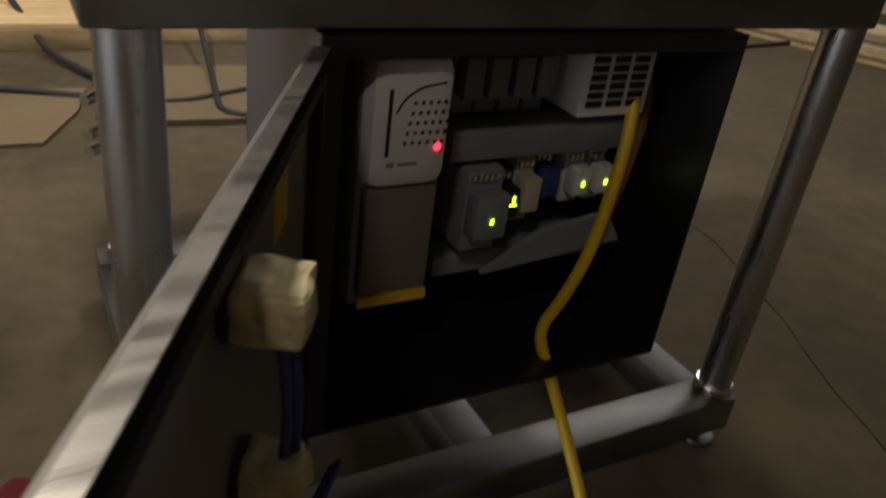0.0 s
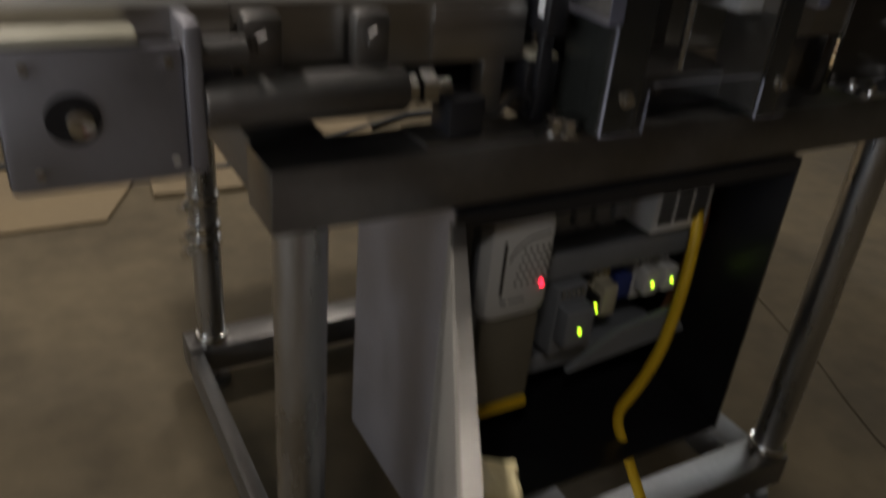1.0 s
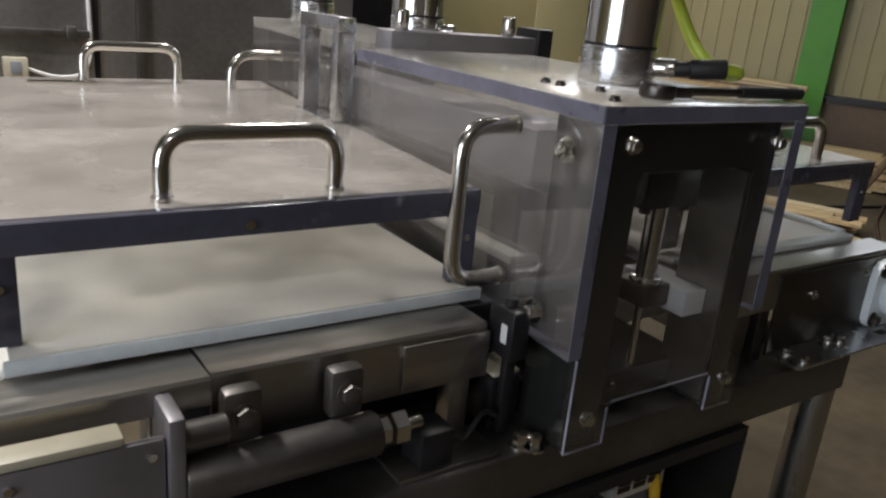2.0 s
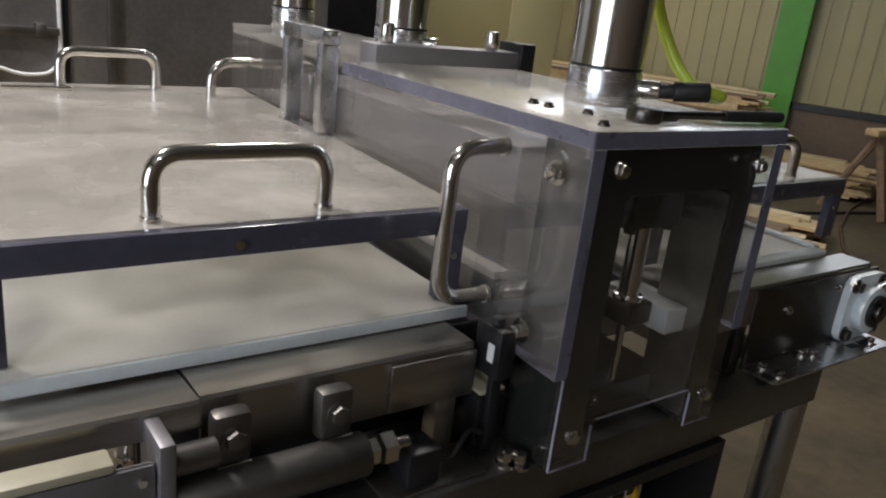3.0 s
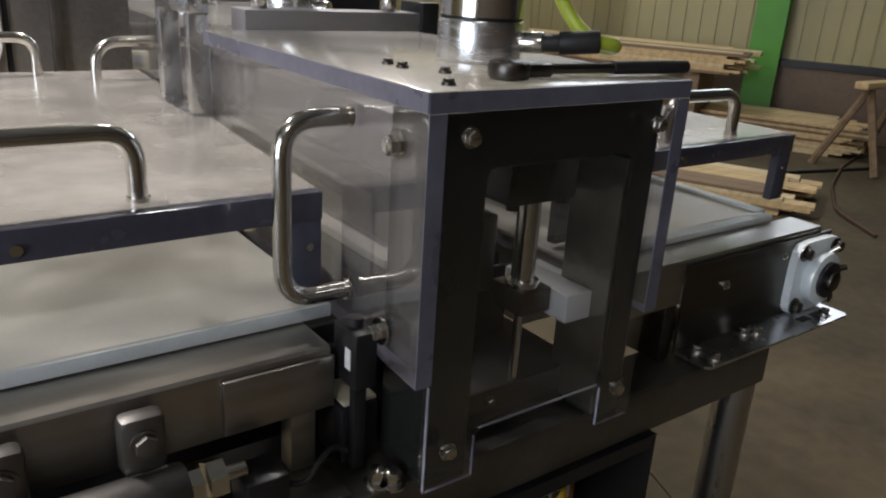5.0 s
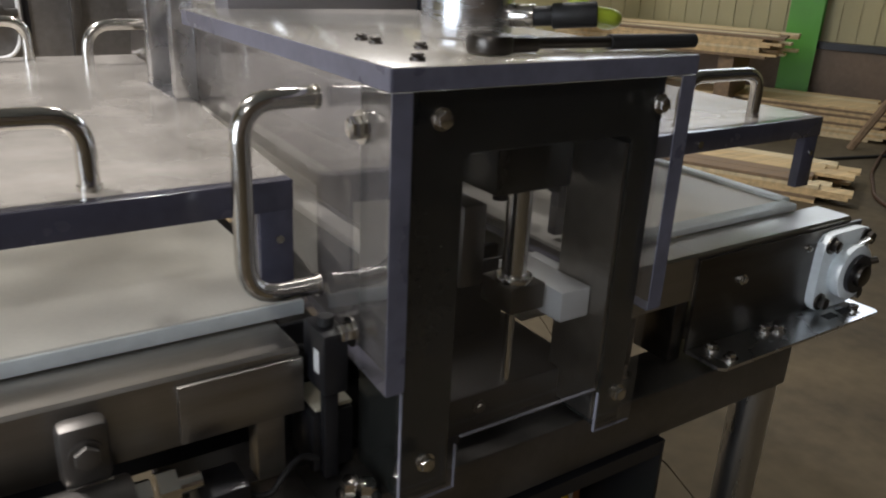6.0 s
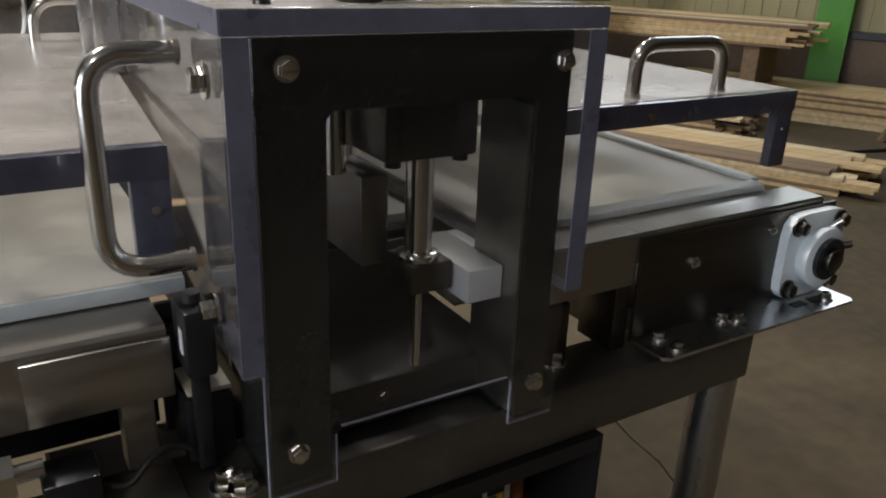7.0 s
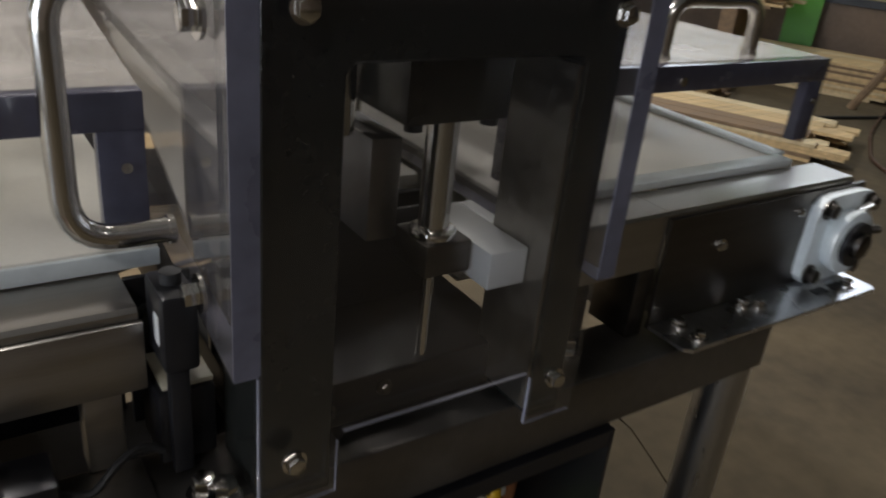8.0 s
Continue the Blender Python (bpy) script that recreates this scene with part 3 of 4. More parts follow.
part("shelf_plate", box(0.21, 0.335, 0.77, 0.83, 0.7302, 0.7345, 0.001), STEEL, left)
part("belt_tail", box(0.35, 0.386, 0.815, 0.862, 0.797, 0.801, 0.001), CREAM_PLASTIC, left)
part("gear_housing", box(0.346, 0.387, 0.812, 0.862, 0.7345, 0.796, 0.004), BLACK, left)
part("end_plate", box(0.341, 0.388, 0.87, 0.876, 0.735, 0.86, 0.001), BLACK, left)
part("skirt", box(0.006, 0.34, 0.895, 0.9, 0.731, 0.855, 0.001), BLACK, left)
part("stay", box(0.3, 0.326, 0.826, 0.85, 0.7345, 0.8, 0.002), STEEL, left)

right = thing("outfeed_conveyor", (0.95, 1.3, 0.745), "stainless conveyor with a white belt, at the press's exit side", "conveyor")
part("belt", box(0.69, 1.12, 0.876, 1.84, 0.866, 0.872, 0.002), BELT, right)
part("belt_rim", box(0.69, 1.10, 0.852, 0.876, 0.869, 0.879, 0.003), WHITE_PAINT, right)
part("belt_rim", box(1.10, 1.12, 0.876, 1.84, 0.8725, 0.879, 0.003), WHITE_PAINT, right)
part("belt_return", box(0.68, 1.1, 0.93, 1.82, 0.76, 0.765, 0.001), BELT, right)
part("nose_roller", rod((1.105, 0.875, 0.82), (1.105, 1.84, 0.82), 0.048, 32), BELT, right)
part("front_channel", prism([(0.852, 0.866), (0.852, 0.869), (0.803, 0.869), (0.8, 0.866), (0.8, 0.81), (0.803, 0.81), (0.803, 0.866)], "x", 0.69, 0.8305), STEEL, right)
part("front_cover", prism([(0.852, 0.866), (0.852, 0.869), (0.803, 0.869), (0.8, 0.866), (0.8, 0.862), (0.803, 0.862), (0.803, 0.866)], "x", 0.831, 1.15), STEEL, right)
part("rear_channel", prism([(1.84, 0.866), (1.84, 0.869), (1.887, 0.869), (1.89, 0.866), (1.89, 0.79), (1.887, 0.79), (1.887, 0.866)], "x", 0.68, 1.13), STEEL, right)
# one stainless plate: upright face dark, lip coloured bright for the lamplight it catches
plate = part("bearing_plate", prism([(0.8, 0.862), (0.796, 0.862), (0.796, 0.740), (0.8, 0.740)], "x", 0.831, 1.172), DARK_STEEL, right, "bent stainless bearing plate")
part("lip", prism([(0.831, 0.7955), (0.831, 0.748), (0.838, 0.742), (1.166, 0.742), (1.172, 0.748), (1.172, 0.7955)], "z", 0.740, 0.744), BRIGHT_STEEL, plate, "bent lip of the plate, coloured brighter for the light on it")
for x, y in ((0.862, 0.755), (0.862, 0.782), (0.968, 0.782), (0.985, 0.774), (1.14, 0.762)):
    part("bolt", hexbolt((x, y, 0.744), (0, 0, 1), 0.008, 0.009, 0.006), CHROME, plate)
for x in (1.09, 1.125):
    part("slot", box(x - 0.012, x + 0.012, 0.761, 0.773, 0.7437, 0.7448), BLACK, plate)
part("bolt", hexbolt((0.917, 0.796, 0.822), (0, -1, 0), 0.006, 0.007, 0.004), CHROME, plate)
part("bolt", hexbolt((1.05, 0.796, 0.84), (0, -1, 0), 0.005, 0.005, 0.003), CHROME, plate)
bx, bz = 1.124, 0.802
flange = []
for i in range(32):
    a = 2 * math.pi * (i + 0.5) / 32
    c, s_ = math.cos(a), math.sin(a)
    k_ = 0.056 / (abs(c) ** 6 + abs(s_) ** 6) ** (1 / 6)
    flange.append((bx + k_ * c, bz + k_ * s_))
bearing = part("bearing", join(prism(flange, "y", 0.783, 0.7955), rod((bx, 0.764, bz), (bx, 0.784, bz), 0.04, 36, 0.036, bevel=0.004)), WHITE_PAINT, right, "white enamelled square flange bearing")
for sx in (-1, 1):
    for sz in (-1, 1):
        part("bolt", hexbolt((bx + sx * 0.041, 0.783, bz + sz * 0.041), (0, -1, 0), 0.011, 0.012, 0.009), DARK_STEEL, bearing)
part("inner_ring", rod((bx, 0.758, bz), (bx, 0.765, bz), 0.027, 32), BLACK, bearing)
part("shaft", rod((bx, 0.75, bz), (bx, 0.76, bz), 0.0155, 28, bevel=0.002), DARK_STEEL, bearing)
part("set_screw", rod((bx + 0.026, 0.765, bz + 0.012), (bx + 0.036, 0.757, bz + 0.016), 0.005, 12), DARK_STEEL, bearing)
part("grease_nipple", rod((bx + 0.012, 0.775, bz + 0.036), (bx + 0.018, 0.764, bz + 0.048), 0.004, 12), CHROME, bearing)
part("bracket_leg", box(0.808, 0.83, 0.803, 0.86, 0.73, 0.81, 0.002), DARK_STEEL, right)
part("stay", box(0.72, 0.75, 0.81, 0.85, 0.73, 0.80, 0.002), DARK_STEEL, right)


# ---- clear guards over the belts ----
def guard(x0, x1, x2, z, handles, label):
    g = thing("belt_guard", ((x0 + x1) / 2, 1.4, 0.88), label, "guard", "belt guards")
    part("top_sheet", prism([(x0, 0.916), (x1, 0.916), (x2, 1.77), (x0, 1.77)], "z", z - 0.013, z), POLY_TOP, g, smooth=False)
    part("front_bar", box(x0, x1, 0.9, 0.916, z - 0.028, z, 0.001), POLY_EDGE, g)
    for x in (x0, x1 - 0.032):
        foot = part("foot", box(x, x + 0.032, 0.902, 0.916, 0.88, z - 0.028, 0.001), POLY_EDGE, g)
        part("screw", rod((x + 0.018, 0.899, 0.932), (x + 0.018, 0.903, 0.932), 0.004, 12), CHROME, foot)
        part("foot", box(x, x + 0.032, 1.75, 1.77, 0.88, z - 0.013, 0.001), POLY_EDGE, g)
    part("screw", rod(((x0 + x1) / 2 - 0.02, 0.897, z - 0.017), ((x0 + x1) / 2 - 0.02, 0.901, z - 0.017), 0.005, 14), CHROME, g)
    for a, b, y in handles:
        handle(g, (a, y, z), (b, y, z), (0, 0, 0.062))
    return g


guard(-0.125, 0.370, 0.438, 0.987, ((0.033, 0.208, 0.94), (0.1, 0.262, 1.735)), "clear polycarbonate belt guard with bent steel handles")
guard(0.695, 1.2, 1.2, 0.985, ((0.932, 1.085, 0.94), (0.945, 1.1, 1.735)), "clear polycarbonate belt guard over the exit belt")

# ---- the press under its clear box ----
PX0, PX1, PY0, PY1, PZ1 = 0.372, 0.686, 0.731, 1.84, 1.109
hood = thing("press_guard", ((PX0 + PX1) / 2, 1.3, 0.74), "clear polycarbonate box guard round the press", "guard")
T = 0.018
SL, SR = 0.389, 0.668  # inner faces of the side panels
OUT = [(SL, PZ1 - T), (SL, 0.737), (0.445, 0.737), (0.445, 0.781), (0.45, 0.787), (0.612, 0.787), (0.617, 0.782), (0.617, 0.737), (0.666, 0.737), (SR, 0.862), (SR, PZ1 - T)]
front = part("front_panel", prism(OUT, "y", PY0, PY0 + 0.0115), POLY, hood, smooth=False)


def edge_strip(name, bm, parent):
    return part(name, bm, BOX_EDGE, parent, "dull cut edge of the clear sheet")


part("lower_edge", join(box(0.45, 0.612, PY0 + 0.001, PY0 + 0.004, 0.7873, 0.788), box(0.6164, 0.617, PY0 + 0.001, PY0 + 0.004, 0.737, 0.782), box(0.4449, 0.4455, PY0 + 0.001, PY0 + 0.004, 0.737, 0.781), box(SL - 0.001, SL - 0.0002, PY0 + 0.001, PY0 + 0.004, 0.737, 0.848)), LIT_EDGE, front, "sawn lower edge of the clear sheet, coloured bright as if lit")
part("sawn_edge", join(box(SL, 0.445, PY0 + 0.001, PY0 + 0.004, 0.7362, 0.7369), box(0.617, 0.666, PY0 + 0.001, PY0 + 0.004, 0.7362, 0.7369)), LIT_EDGE, front, "sawn foot of the clear sheet, coloured bright as if lit")
top = part("top_panel", box(PX0, PX1, PY0, 1.22, PZ1 - T, PZ1, 0.001), POLY_LID, hood)
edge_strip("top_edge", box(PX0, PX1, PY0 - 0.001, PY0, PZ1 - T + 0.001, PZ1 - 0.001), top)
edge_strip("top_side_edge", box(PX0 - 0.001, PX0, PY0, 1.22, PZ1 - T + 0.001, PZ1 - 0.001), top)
part("rear_top_panel", prism([(0.411, 1.29), (PX1, 1.29), (PX1, PY1), (PX0 + 0.075, PY1)], "z", PZ1 - T, PZ1), POLY_LID, hood, smooth=False)
for x0, x1, z0, lean in ((PX0, SL, 0.852, 0.075), (SR, PX1, 0.862, 0.0)):
    side = part("side_panel", prism([(x0, PY0), (x1, PY0), (x1 + lean, PY1), (x0 + lean, PY1)], "z", z0, PZ1 - T), POLY_SIDE, hood, smooth=False)
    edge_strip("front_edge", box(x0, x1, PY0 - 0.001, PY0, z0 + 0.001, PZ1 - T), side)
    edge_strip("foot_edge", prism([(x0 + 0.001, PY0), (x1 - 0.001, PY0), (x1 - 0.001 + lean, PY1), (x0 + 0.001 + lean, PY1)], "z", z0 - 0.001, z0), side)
for x, z in ((0.413, 1.071), (0.643, 1.068), (0.412, 0.777), (0.64, 0.778)):
    part("bolt", hexbolt((x, PY0, z), (0, -1, 0), 0.0085, 0.0088, 0.006), CHROME, hood)
part("bolt", hexbolt((PX0, 0.772, 1.06), (-1, 0, 0), 0.011, 0.013, 0.009), CHROME, hood)
part("bolt", hexbolt((PX0, 0.788, 0.885), (-1, 0, 0), 0.010, 0.013, 0.01), CHROME, hood)
handle(hood, (PX0 + 0.003, 0.858, 1.068), (PX0 + 0.003, 0.858, 0.9), (-0.067, 0, 0))
handle(hood, (0.4345, 1.66, 1.05), (0.4345, 1.66, 0.935), (-0.095, 0, 0))
for x, y in ((0.43, 0.86), (0.43, 0.885), (0.45, 0.82), (0.408, 0.757)):
    part("screw", hexbolt((x, y, PZ1), (0, 0, 1), 0.006, 0.006, 0.003), DARK_STEEL, top)

press = thing("press", (0.52, 1.3, 0.745), "steel press frame behind the clear panel, coloured dark for the dark hall it mirrors", "press")
ring = [(0.394, 0.731), (0.394, 1.0905), (0.664, 1.0905), (0.664, 0.731), (0.63, 0.731), (0.63, 1.033), (0.625, 1.038), (0.452, 1.038), (0.446, 1.032), (0.446, 0.731)]
part("portal_frame", prism(ring, "y", 0.7435, 0.8185, 0.0015), DARK_PLATE, press)
part("rear_portal_frame", prism([(max(x, 0.47), z) if x < 0.42 else (x + 0.05 if x < 0.5 else x, z) for x, z in ring], "y", 1.74, 1.815, 0.0015), DARK_PLATE, press)
# thin paler sheet stands for the lit inner face of the right column
part("lit_column_face", box(0.626, 0.6297, 0.747, 0.817, 0.74, 1.03), STEEL, press)
part("crosshead", box(0.516, 0.606, 0.79, 0.92, 0.981, 1.075, 0.004), DARK_PLATE, press)
for x in (0.528, 0.594):
    part("screw", rod((x, 0.80, 0.976), (x, 0.80, 0.982), 0.007, 16), BLACK, press)
part("ram", rod((0.56, 0.81, 0.893), (0.56, 0.81, 0.983), 0.0125, 28), CHROME, press)
part("collar", rod((0.56, 0.81, 0.886), (0.56, 0.81, 0.893), 0.019, 28, bevel=0.002), CHROME, press)
part("clevis", box(0.543, 0.586, 0.79, 0.84, 0.858, 0.886, 0.003), DARK_STEEL, press)
part("guide_rod", rod((0.56, 0.81, 0.731), (0.56, 0.81, 0.86), 0.005, 16), CHROME, press)
part("stop_block", box(0.588, 0.6255, 0.768, 0.87, 0.85, 0.882, 0.002), WHITE_PLASTIC, press)
part("stop_block_tail", box(0.6255, 0.64, 0.82, 0.87, 0.85, 0.882, 0.002), WHITE_PLASTIC, press)
part("press_bar", box(0.518, 0.546, 0.84, 1.74, 0.872, 0.958, 0.003), STEEL_FRAME, press)
part("rear_guide_foot", rod((0.527, 0.9, 0.965), (0.527, 0.9, 0.985), 0.012, 28), CHROME, press)
part("rear_guide", rod((0.503, 0.862, 0.958), (0.503, 0.862, 1.085), 0.010, 28), CHROME, press)
part("rear_ram", rod((0.545, 0.935, 0.945), (0.545, 0.935, 0.985), 0.012, 28), CHROME, press)
part("press_bed", box(0.405, 0.658, 0.80, 1.75, 0.731, 0.775, 0.004), BLACK, press)
# black sheets added to stand for the darkness low inside the press
part("dark_backing", box(0.50, 0.672, 0.975, 0.985, 0.775, 0.85, 0.002), BLACK, press)
part("dark_backing", box(0.405, 0.50, 0.88, 0.89, 0.775, 0.85, 0.002), BLACK, press)
# one more added black sheet, hiding the pale parts behind the opening
part("dark_screen", box(0.448, 0.626, 0.905, 0.91, 0.776, 0.866, 0.001), BLACK, press)
part("platen", box(0.5, 0.66, 0.99, 1.75, 0.85, 0.862, 0.002), BELT, press)
part("platen_beam", box(0.535, 0.63, 1.01, 1.75, 0.94, 1.03, 0.004), GREY_METAL, press)
for x, z in ((0.43, 0.80), (0.47, 0.79), (0.52, 0.80)):
    part("bed_screw", hexbolt((x, 0.80, z - 0.04), (0, -1, 0), 0.006, 0.007, 0.004), DARK_STEEL, press)

# ---- cylinders, tower and hose on top ----
for k, y in enumerate((0.9, 1.36, 1.78)):
    cyl = thing("air_cylinder", (0.551, y, PZ1), "upright polished air cylinder with an aluminium end cap", "air cylinder", "air cylinders on the press")
    part("end_cap", rod((0.551, y, PZ1), (0.551, y, PZ1 + 0.042), 0.044, 48, bevel=0.002), ALU, cyl)
    part("seam", rod((0.551, y, PZ1 + 0.042), (0.551, y, PZ1 + 0.045), 0.0425, 48), BLACK, cyl)
    part("barrel", rod((0.551, y, PZ1 + 0.045), (0.551, y, PZ1 + 0.62), 0.0435, 48), CHROME, cyl)
    part("upper_cap", rod((0.551, y, PZ1 + 0.62), (0.551, y, PZ1 + 0.66), 0.045, 48, bevel=0.003), ALU, cyl)
    if k < 2:
        port = part("air_port", rod((0.575, y - 0.034, PZ1 + 0.022), (0.59, y - 0.055, PZ1 + 0.023), 0.011, 20, bevel=0.002), CHROME, cyl)
hose = thing("air_hose", (0.64, 0.82, PZ1), "yellow-green air hose on a black push-in fitting", "hose")
part("fitting", join(rod((0.588, 0.846, 1.132), (0.606, 0.828, 1.134), 0.009, 20, bevel=0.002), rod((0.6, 0.834, 1.133), (0.63, 0.806, 1.137), 0.0115, 20, bevel=0.002)), BLACK_RUBBER, hose)
part("tube", pipe([(0.628, 0.808, 1.137), (0.65, 0.80, 1.134), (0.662, 0.83, 1.126), (0.652, 0.87, 1.15), (0.632, 0.90, 1.21), (0.60, 0.92, 1.32), (0.575, 0.93, 1.48), (0.57, 0.92, 1.68)], 0.0075, 14, 0.035), HOSE_Y, hose)
wr = thing("ratchet_wrench", (0.6, 0.765, PZ1), "black ratchet wrench lying on the press guard", "wrench")
part("head", join(rod((0.487, 0.776, PZ1), (0.487, 0.776, PZ1 + 0.016), 0.019, 24, bevel=0.004), box(0.492, 0.532, 0.765, 0.785, PZ1 + 0.001, PZ1 + 0.014, 0.004)), DARK_STEEL, wr)
part("shaft", pipe([(0.525, 0.774, PZ1 + 0.008), (0.6, 0.769, PZ1 + 0.008), (0.7, 0.762, PZ1 + 0.008)], 0.005, 12), DARK_STEEL, wr)
part("grip", pipe([(0.61, 0.7683, PZ1 + 0.008), (0.712, 0.761, PZ1 + 0.008)], 0.0065, 14), BLACK_RUBBER, wr)
tower = thing("stop_bracket", (0.394, 1.37, 0.987), "bare steel square arch bracket on the belt guard", "bracket")
for y in (1.3, 1.422):
    part("upright", box(0.38, 0.408, y, y + 0.022, 0.987, 1.122, 0.002), BRIGHT_STEEL, tower)
part("bridge", box(0.38, 0.408, 1.3, 1.444, 1.122, 1.144, 0.002), BRIGHT_STEEL, tower)
part("sole", box(0.378, 0.4085, 1.298, 1.448, 0.9872, 0.9895), BRIGHT_STEEL, tower)
bar = thing("valve_bar", (0.6, 1.285, PZ1), "steel cross bar with brass-coloured fittings on the press guard", "valve bar")
part("bar", box(0.43, 0.72, 1.232, 1.28, PZ1 - 0.03, PZ1 + 0.025, 0.003), GREY_METAL, bar)
for x in (0.46, 0.66):
    part("fitting", rod((x, 1.256, PZ1 + 0.025), (x, 1.256, PZ1 + 0.055), 0.011, 20, bevel=0.003), CHROME, bar)
part("bar_end", box(0.70, 0.73, 1.225, 1.287, PZ1 - 0.03, PZ1 + 0.04, 0.003), BLACK, bar)

sens = thing("proximity_sensor", (0.36, 0.84, 0.8), "black box sensor on a bracket beside the belt's end", "sensor")
part("body", box(0.347, 0.371, 0.79, 0.834, 0.826, 0.884, 0.004), BLACK, sens)
part("label_plate", box(0.3463, 0.347, 0.799, 0.809, 0.845, 0.866), WHITE_PLASTIC, sens)
part("plug", rod((0.359, 0.812, 0.884), (0.359, 0.812, 0.892), 0.007, 16), BLACK_RUBBER, sens)
part("bracket", box(0.352, 0.366, 0.8, 0.81, 0.7345, 0.826, 0.002), BLACK, sens)
part("cable", pipe([(0.359, 0.83, 0.85), (0.35, 0.856, 0.845), (0.345, 0.865, 0.82), (0.342, 0.862, 0.79)], 0.0035, 10, 0.01), BLACK_RUBBER, sens)
for x, y in ((0.365, 0.776), (0.376, 0.766), (0.70, 0.80), (0.735, 0.81)):
    whole("beam_bolt", hexbolt((x, y, BZ1), (0, 0, 1), 0.011, 0.013, 0.014), CHROME, "steel hex bolt on the frame's beam", "bolt", "bolts on the beam")
for z in (0.36, 0.30, 0.27):
    clamp = thing("hose_clamp", (0.15, 1.5, z), "small steel hose clamp on the rear leg", "clamp", "clamps on the leg")
    part("band", rod((0.15, 1.5, z), (0.15, 1.5, z + 0.016), 0.031, 24), CHROME, clamp)
    part("screw", rod((0.12, 1.47, z + 0.008), (0.10, 1.45, z + 0.008), 0.01, 12), CHROME, clamp)


# ---- the hall behind ----
def board_stack(u0, u1, n0, n1, z0, layers, across, mat, label, thick=0.021, jog=0.16):
    st = thing("timber_stack", W0 + WU * (u0 + u1) / 2 + WN * (n0 + n1) / 2 + Vector((0, 0, z0)), label, "timber stack", "timber stacks")
    rnd = random.Random(int(100 * (u0 + 20)) + layers)
    wide = (n1 - n0) / across
    for i in range(layers):
        for j in range(across):
            a, b = rnd.uniform(-jog, jog), rnd.uniform(-jog, jog)
            o = part("board", slanted(u0 + a, u1 + b, n0 + wide * j + 0.004, n0 + wide * (j + 1) - 0.004 + rnd.uniform(-0.003, 0.003), z0 + thick * i + 0.001, z0 + thick * (i + 1) - 0.001), rnd.choice((mat, mat, WOOD_PALE, WOOD, WOOD_OLD)), st, smooth=False)
    return st


board_stack(-2.6, 1.2, -3.06, -2.4, FZ, 6, 5, WOOD, "low stack of loose pale pine boards on the floor", jog=0.15)
board_stack(-0.5, 1.45, -0.9, -0.23, FZ, 12, 5, WOOD, "stack of pale sawn pine boards on the floor")
board_stack(-3.6, 0.3, -2.2, -1.4, FZ, 10, 6, WOOD_OLD, "low stack of weathered boards on the floor")
board_stack(-4.4, 0.5, -1.25, -0.4, 0.53, 8, 6, WOOD, "stack of pine boards raised on timber bearers")
for u in (-3.8, -1.9, 0.2):
    whole("timber_bearer", slanted(u - 0.06, u + 0.06, -1.2, -0.45, FZ, 0.53, 0.004), WOOD_OLD, "dark squared timber bearer under the boards", "bearer", "bearers under the boards")

oven = thing("oven", (-0.3, 4.2, FZ), "tall dull grey sheet-metal oven with a riveted door", "oven")
part("body", box(-3.2, 1.72, 3.9, 5.4, FZ, 2.6, 0.01), OVEN, oven)
part("door", box(-1.2, 0.49, 3.87, 3.898, 0.2, 2.4, 0.006), OVEN, oven)
part("door_gap", box(0.492, 0.515, 3.885, 3.899, 0.1, 2.5), BLACK, oven)
part("door_strip", box(0.665, 0.705, 3.86, 3.898, FZ, 2.6, 0.004), STEEL_FRAME, oven)
part("latch", box(-0.3, 0.47, 3.83, 3.868, 0.875, 0.905, 0.004), STEEL_FRAME, oven)
part("latch_block", box(0.38, 0.42, 3.82, 3.868, 0.86, 0.92, 0.004), STEEL_FRAME, oven)
outlet = part("outlet_box", box(0.14, 0.23, 3.81, 3.868, 0.71, 0.79, 0.006), CREAM_PLASTIC, oven)
part("socket", box(0.165, 0.205, 3.806, 3.811, 0.725, 0.775, 0.002), GREY_PLASTIC, outlet)
part("conduit", pipe([(0.23, 3.83, 0.745), (0.33, 3.84, 0.71), (0.44, 3.85, 0.72), (0.475, 3.86, 0.80), (0.47, 3.86, 1.3)], 0.008, 8, 0.06), WHITE_PLASTIC, oven)
# a solid black slab stands for the doorway's darkness
whole("doorway_dark", box(1.74, 2.5, 4.3, 4.5, FZ, 3.0), BLACK, "black slab standing for the darkness of a doorway between the oven and the sheet wall", "doorway", kind="structure")
whole("hanging_sheet", prism([(3.5, 4.6), (3.7, 4.57), (3.95, 4.6), (3.95, 4.61), (3.7, 4.58), (3.5, 4.61)], "z", FZ, 3.0), WALL, "pale creased sheet standing before the wall", "sheet")
flat = prism([(-1.6, 2.33), (0.05, 2.31), (0.16, 2.55), (0.2, 2.75), (-1.6, 2.8)], "z", FZ, FZ + 0.012)
whole("card_sheet", flat, CARD, "flattened sheet of brown card on the floor", "card sheet", "card and plywood sheets")
whole("card_sheet", prism([(0.2, 2.42), (1.0, 2.36), (1.1, 2.9), (0.24, 2.95)], "z", FZ, FZ + 0.02), CARD, "flattened sheet of brown card on the floor", "card sheet", "card and plywood sheets")
whole("plywood_sheet", box(-1.5, 0.42, 3.2, 3.8, FZ, FZ + 0.1, 0.006), WOOD, "thick pale plywood sheet lying by the oven", "plywood sheet", "card and plywood sheets")
whole("plywood_sheet", box(0.5, 1.3, 3.3, 3.8, FZ, FZ + 0.09, 0.006), WOOD, "thick pale plywood sheet lying by the oven", "plywood sheet", "card and plywood sheets")
G = FZ + 0.012
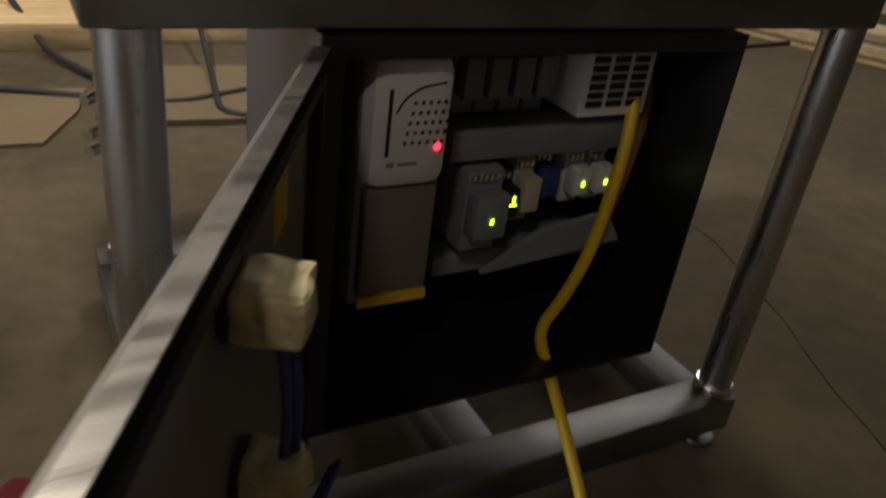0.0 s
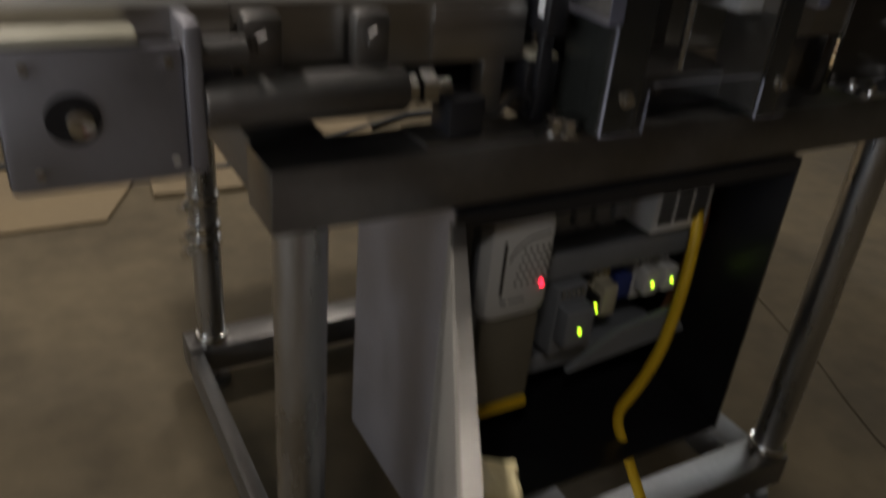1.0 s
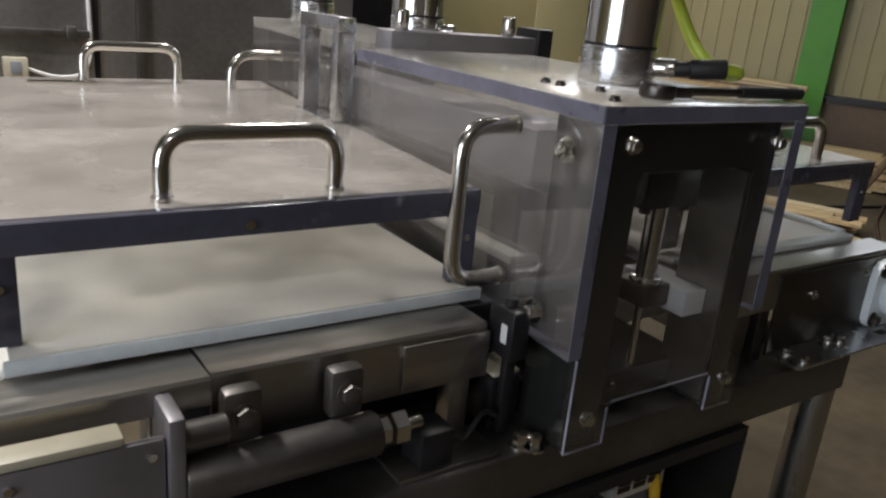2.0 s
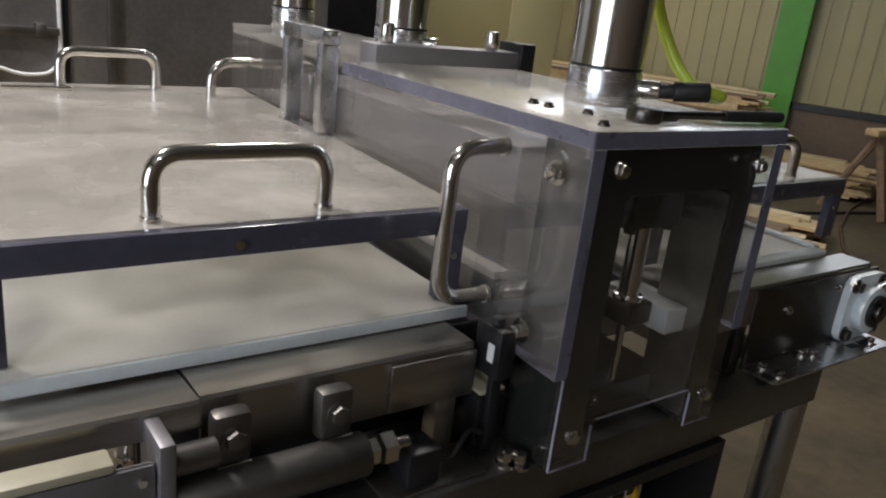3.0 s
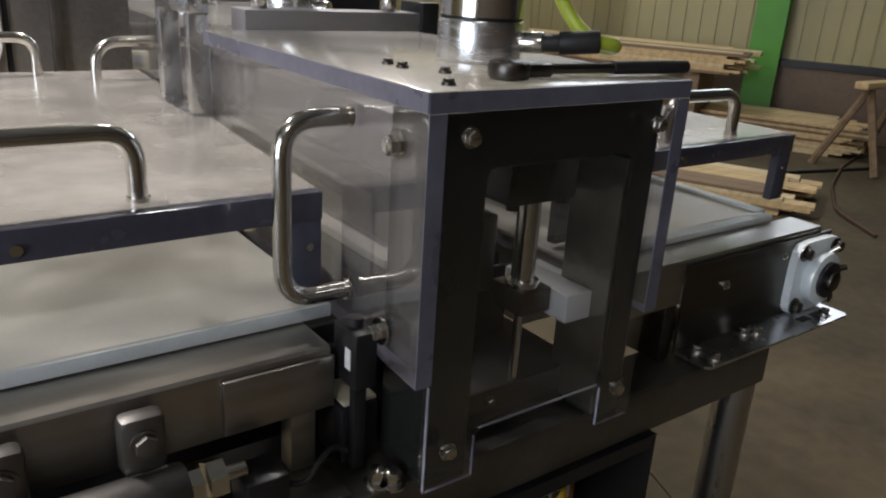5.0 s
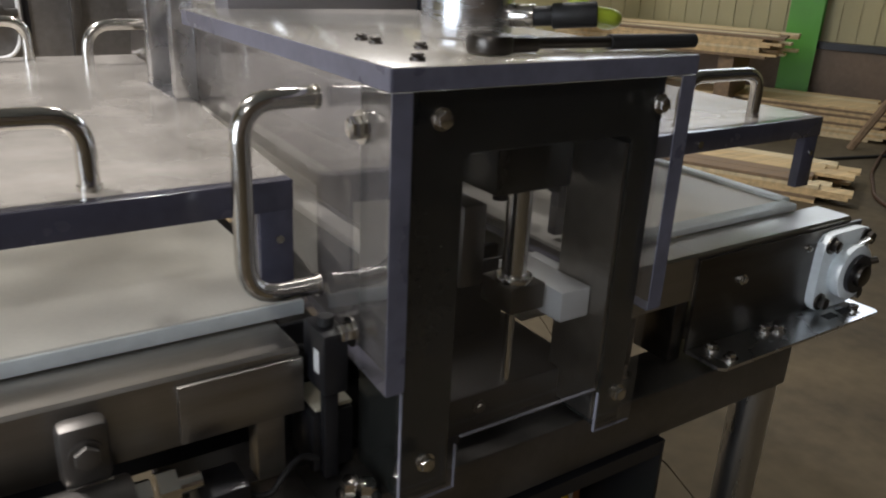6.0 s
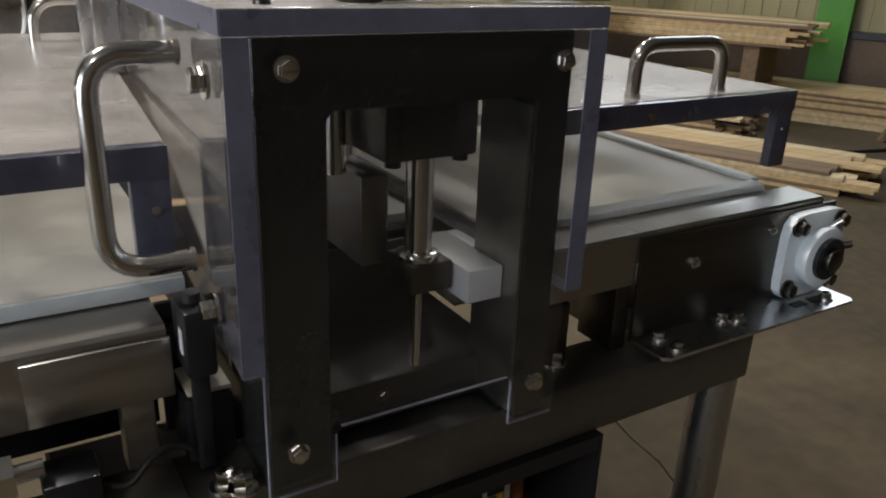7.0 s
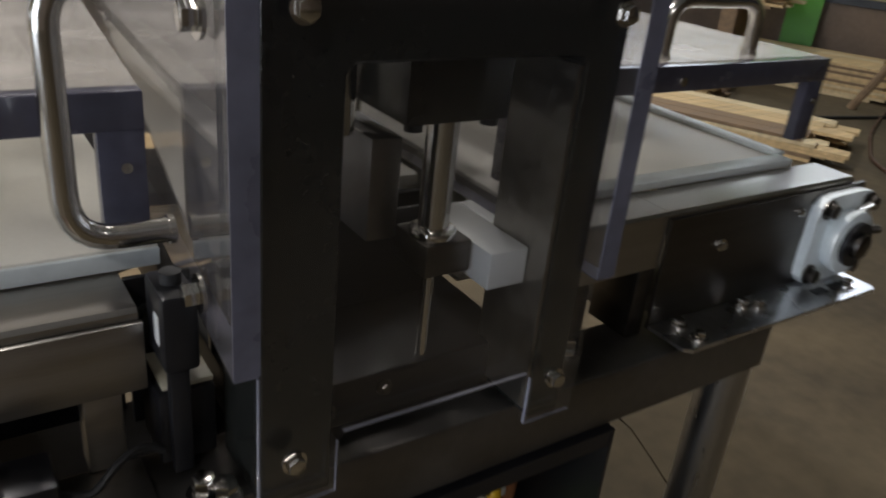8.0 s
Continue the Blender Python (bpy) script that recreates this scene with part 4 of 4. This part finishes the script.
whole("floor_cable", pipe([(-1.5, 2.95, G), (-0.6, 2.8, G + 0.01), (-0.04, 2.74, G + 0.012), (0.3, 2.62, G), (0.45, 2.55, G + 0.01), (0.7, 2.65, G + 0.012), (1.3, 2.9, G)], 0.010, 10, 0.1), BLACK_RUBBER, "black cable lying along the floor", "cable", "cables on the floor")
whole("loose_cable", pipe([(-0.1, 3.9, G + 0.5), (0.02, 3.5, G + 0.12), (0.12, 3.1, G + 0.012), (0.26, 2.8, G + 0.004), (0.36, 2.55, G)], 0.012, 10, 0.1), BLACK_RUBBER, "black cable drooping to the floor", "cable", "cables on the floor")
whole("hung_cable", pipe([(0.7, 3.8, 0.3), (0.66, 3.3, G + 0.15), (0.60, 2.75, G + 0.02), (0.55, 2.42, G + 0.012), (0.75, 2.38, G + 0.012), (1.2, 2.4, G)], 0.010, 10, 0.1), BLACK_RUBBER, "black cable hanging down and lying in a bend", "cable", "cables on the floor")
whole("far_cable", pipe([(1.3, 2.9, FZ + 0.012), (2.4, 2.95, FZ + 0.012), (3.6, 3.1, FZ + 0.012), (5.0, 3.3, FZ + 0.012), (6.2, 3.0, FZ + 0.012)], 0.012, 10, 0.1), BLACK_RUBBER, "black cable lying across the concrete floor", "cable", "cables on the floor")
trestle = thing("saw_trestle", (6.3, 3.1, FZ), "rough wooden trestle standing on the floor", "trestle")
for x in (-0.25, 0.25):
    part("leg", pipe([(6.3 + x * 1.6, 2.85, FZ), (6.3 + x, 3.1, 0.55)], 0.03, 6), WOOD_OLD, trestle)
    part("leg", pipe([(6.3 + x * 1.6, 3.35, FZ), (6.3 + x, 3.1, 0.55)], 0.03, 6), WOOD_OLD, trestle)
part("top", box(5.9, 6.75, 3.05, 3.15, 0.55, 0.6, 0.004), WOOD, trestle)
whole("brown_cable", pipe([(6.7, 3.35, FZ + 0.011), (6.0, 3.15, FZ + 0.011), (5.3, 2.85, FZ + 0.011), (4.7, 2.5, FZ + 0.011), (4.4, 2.1, FZ + 0.011)], 0.011, 10, 0.15), BROWN_RUBBER, "brown cable lying in an arc on the floor", "cable", "cables on the floor")
spanner = thing("spanner", (0.045, 1.7, 0.987), "small bright spanner lying on the belt guard", "spanner")
part("shank", box(0.005, 0.085, 1.694, 1.706, 0.9872, 0.9925, 0.002), CHROME, spanner)
part("jaw", join(box(0.085, 0.112, 1.686, 1.693, 0.9872, 0.994, 0.002), box(0.085, 0.112, 1.707, 1.714, 0.9872, 0.994, 0.002), box(0.083, 0.094, 1.69, 1.71, 0.9872, 0.994, 0.002)), CHROME, spanner)
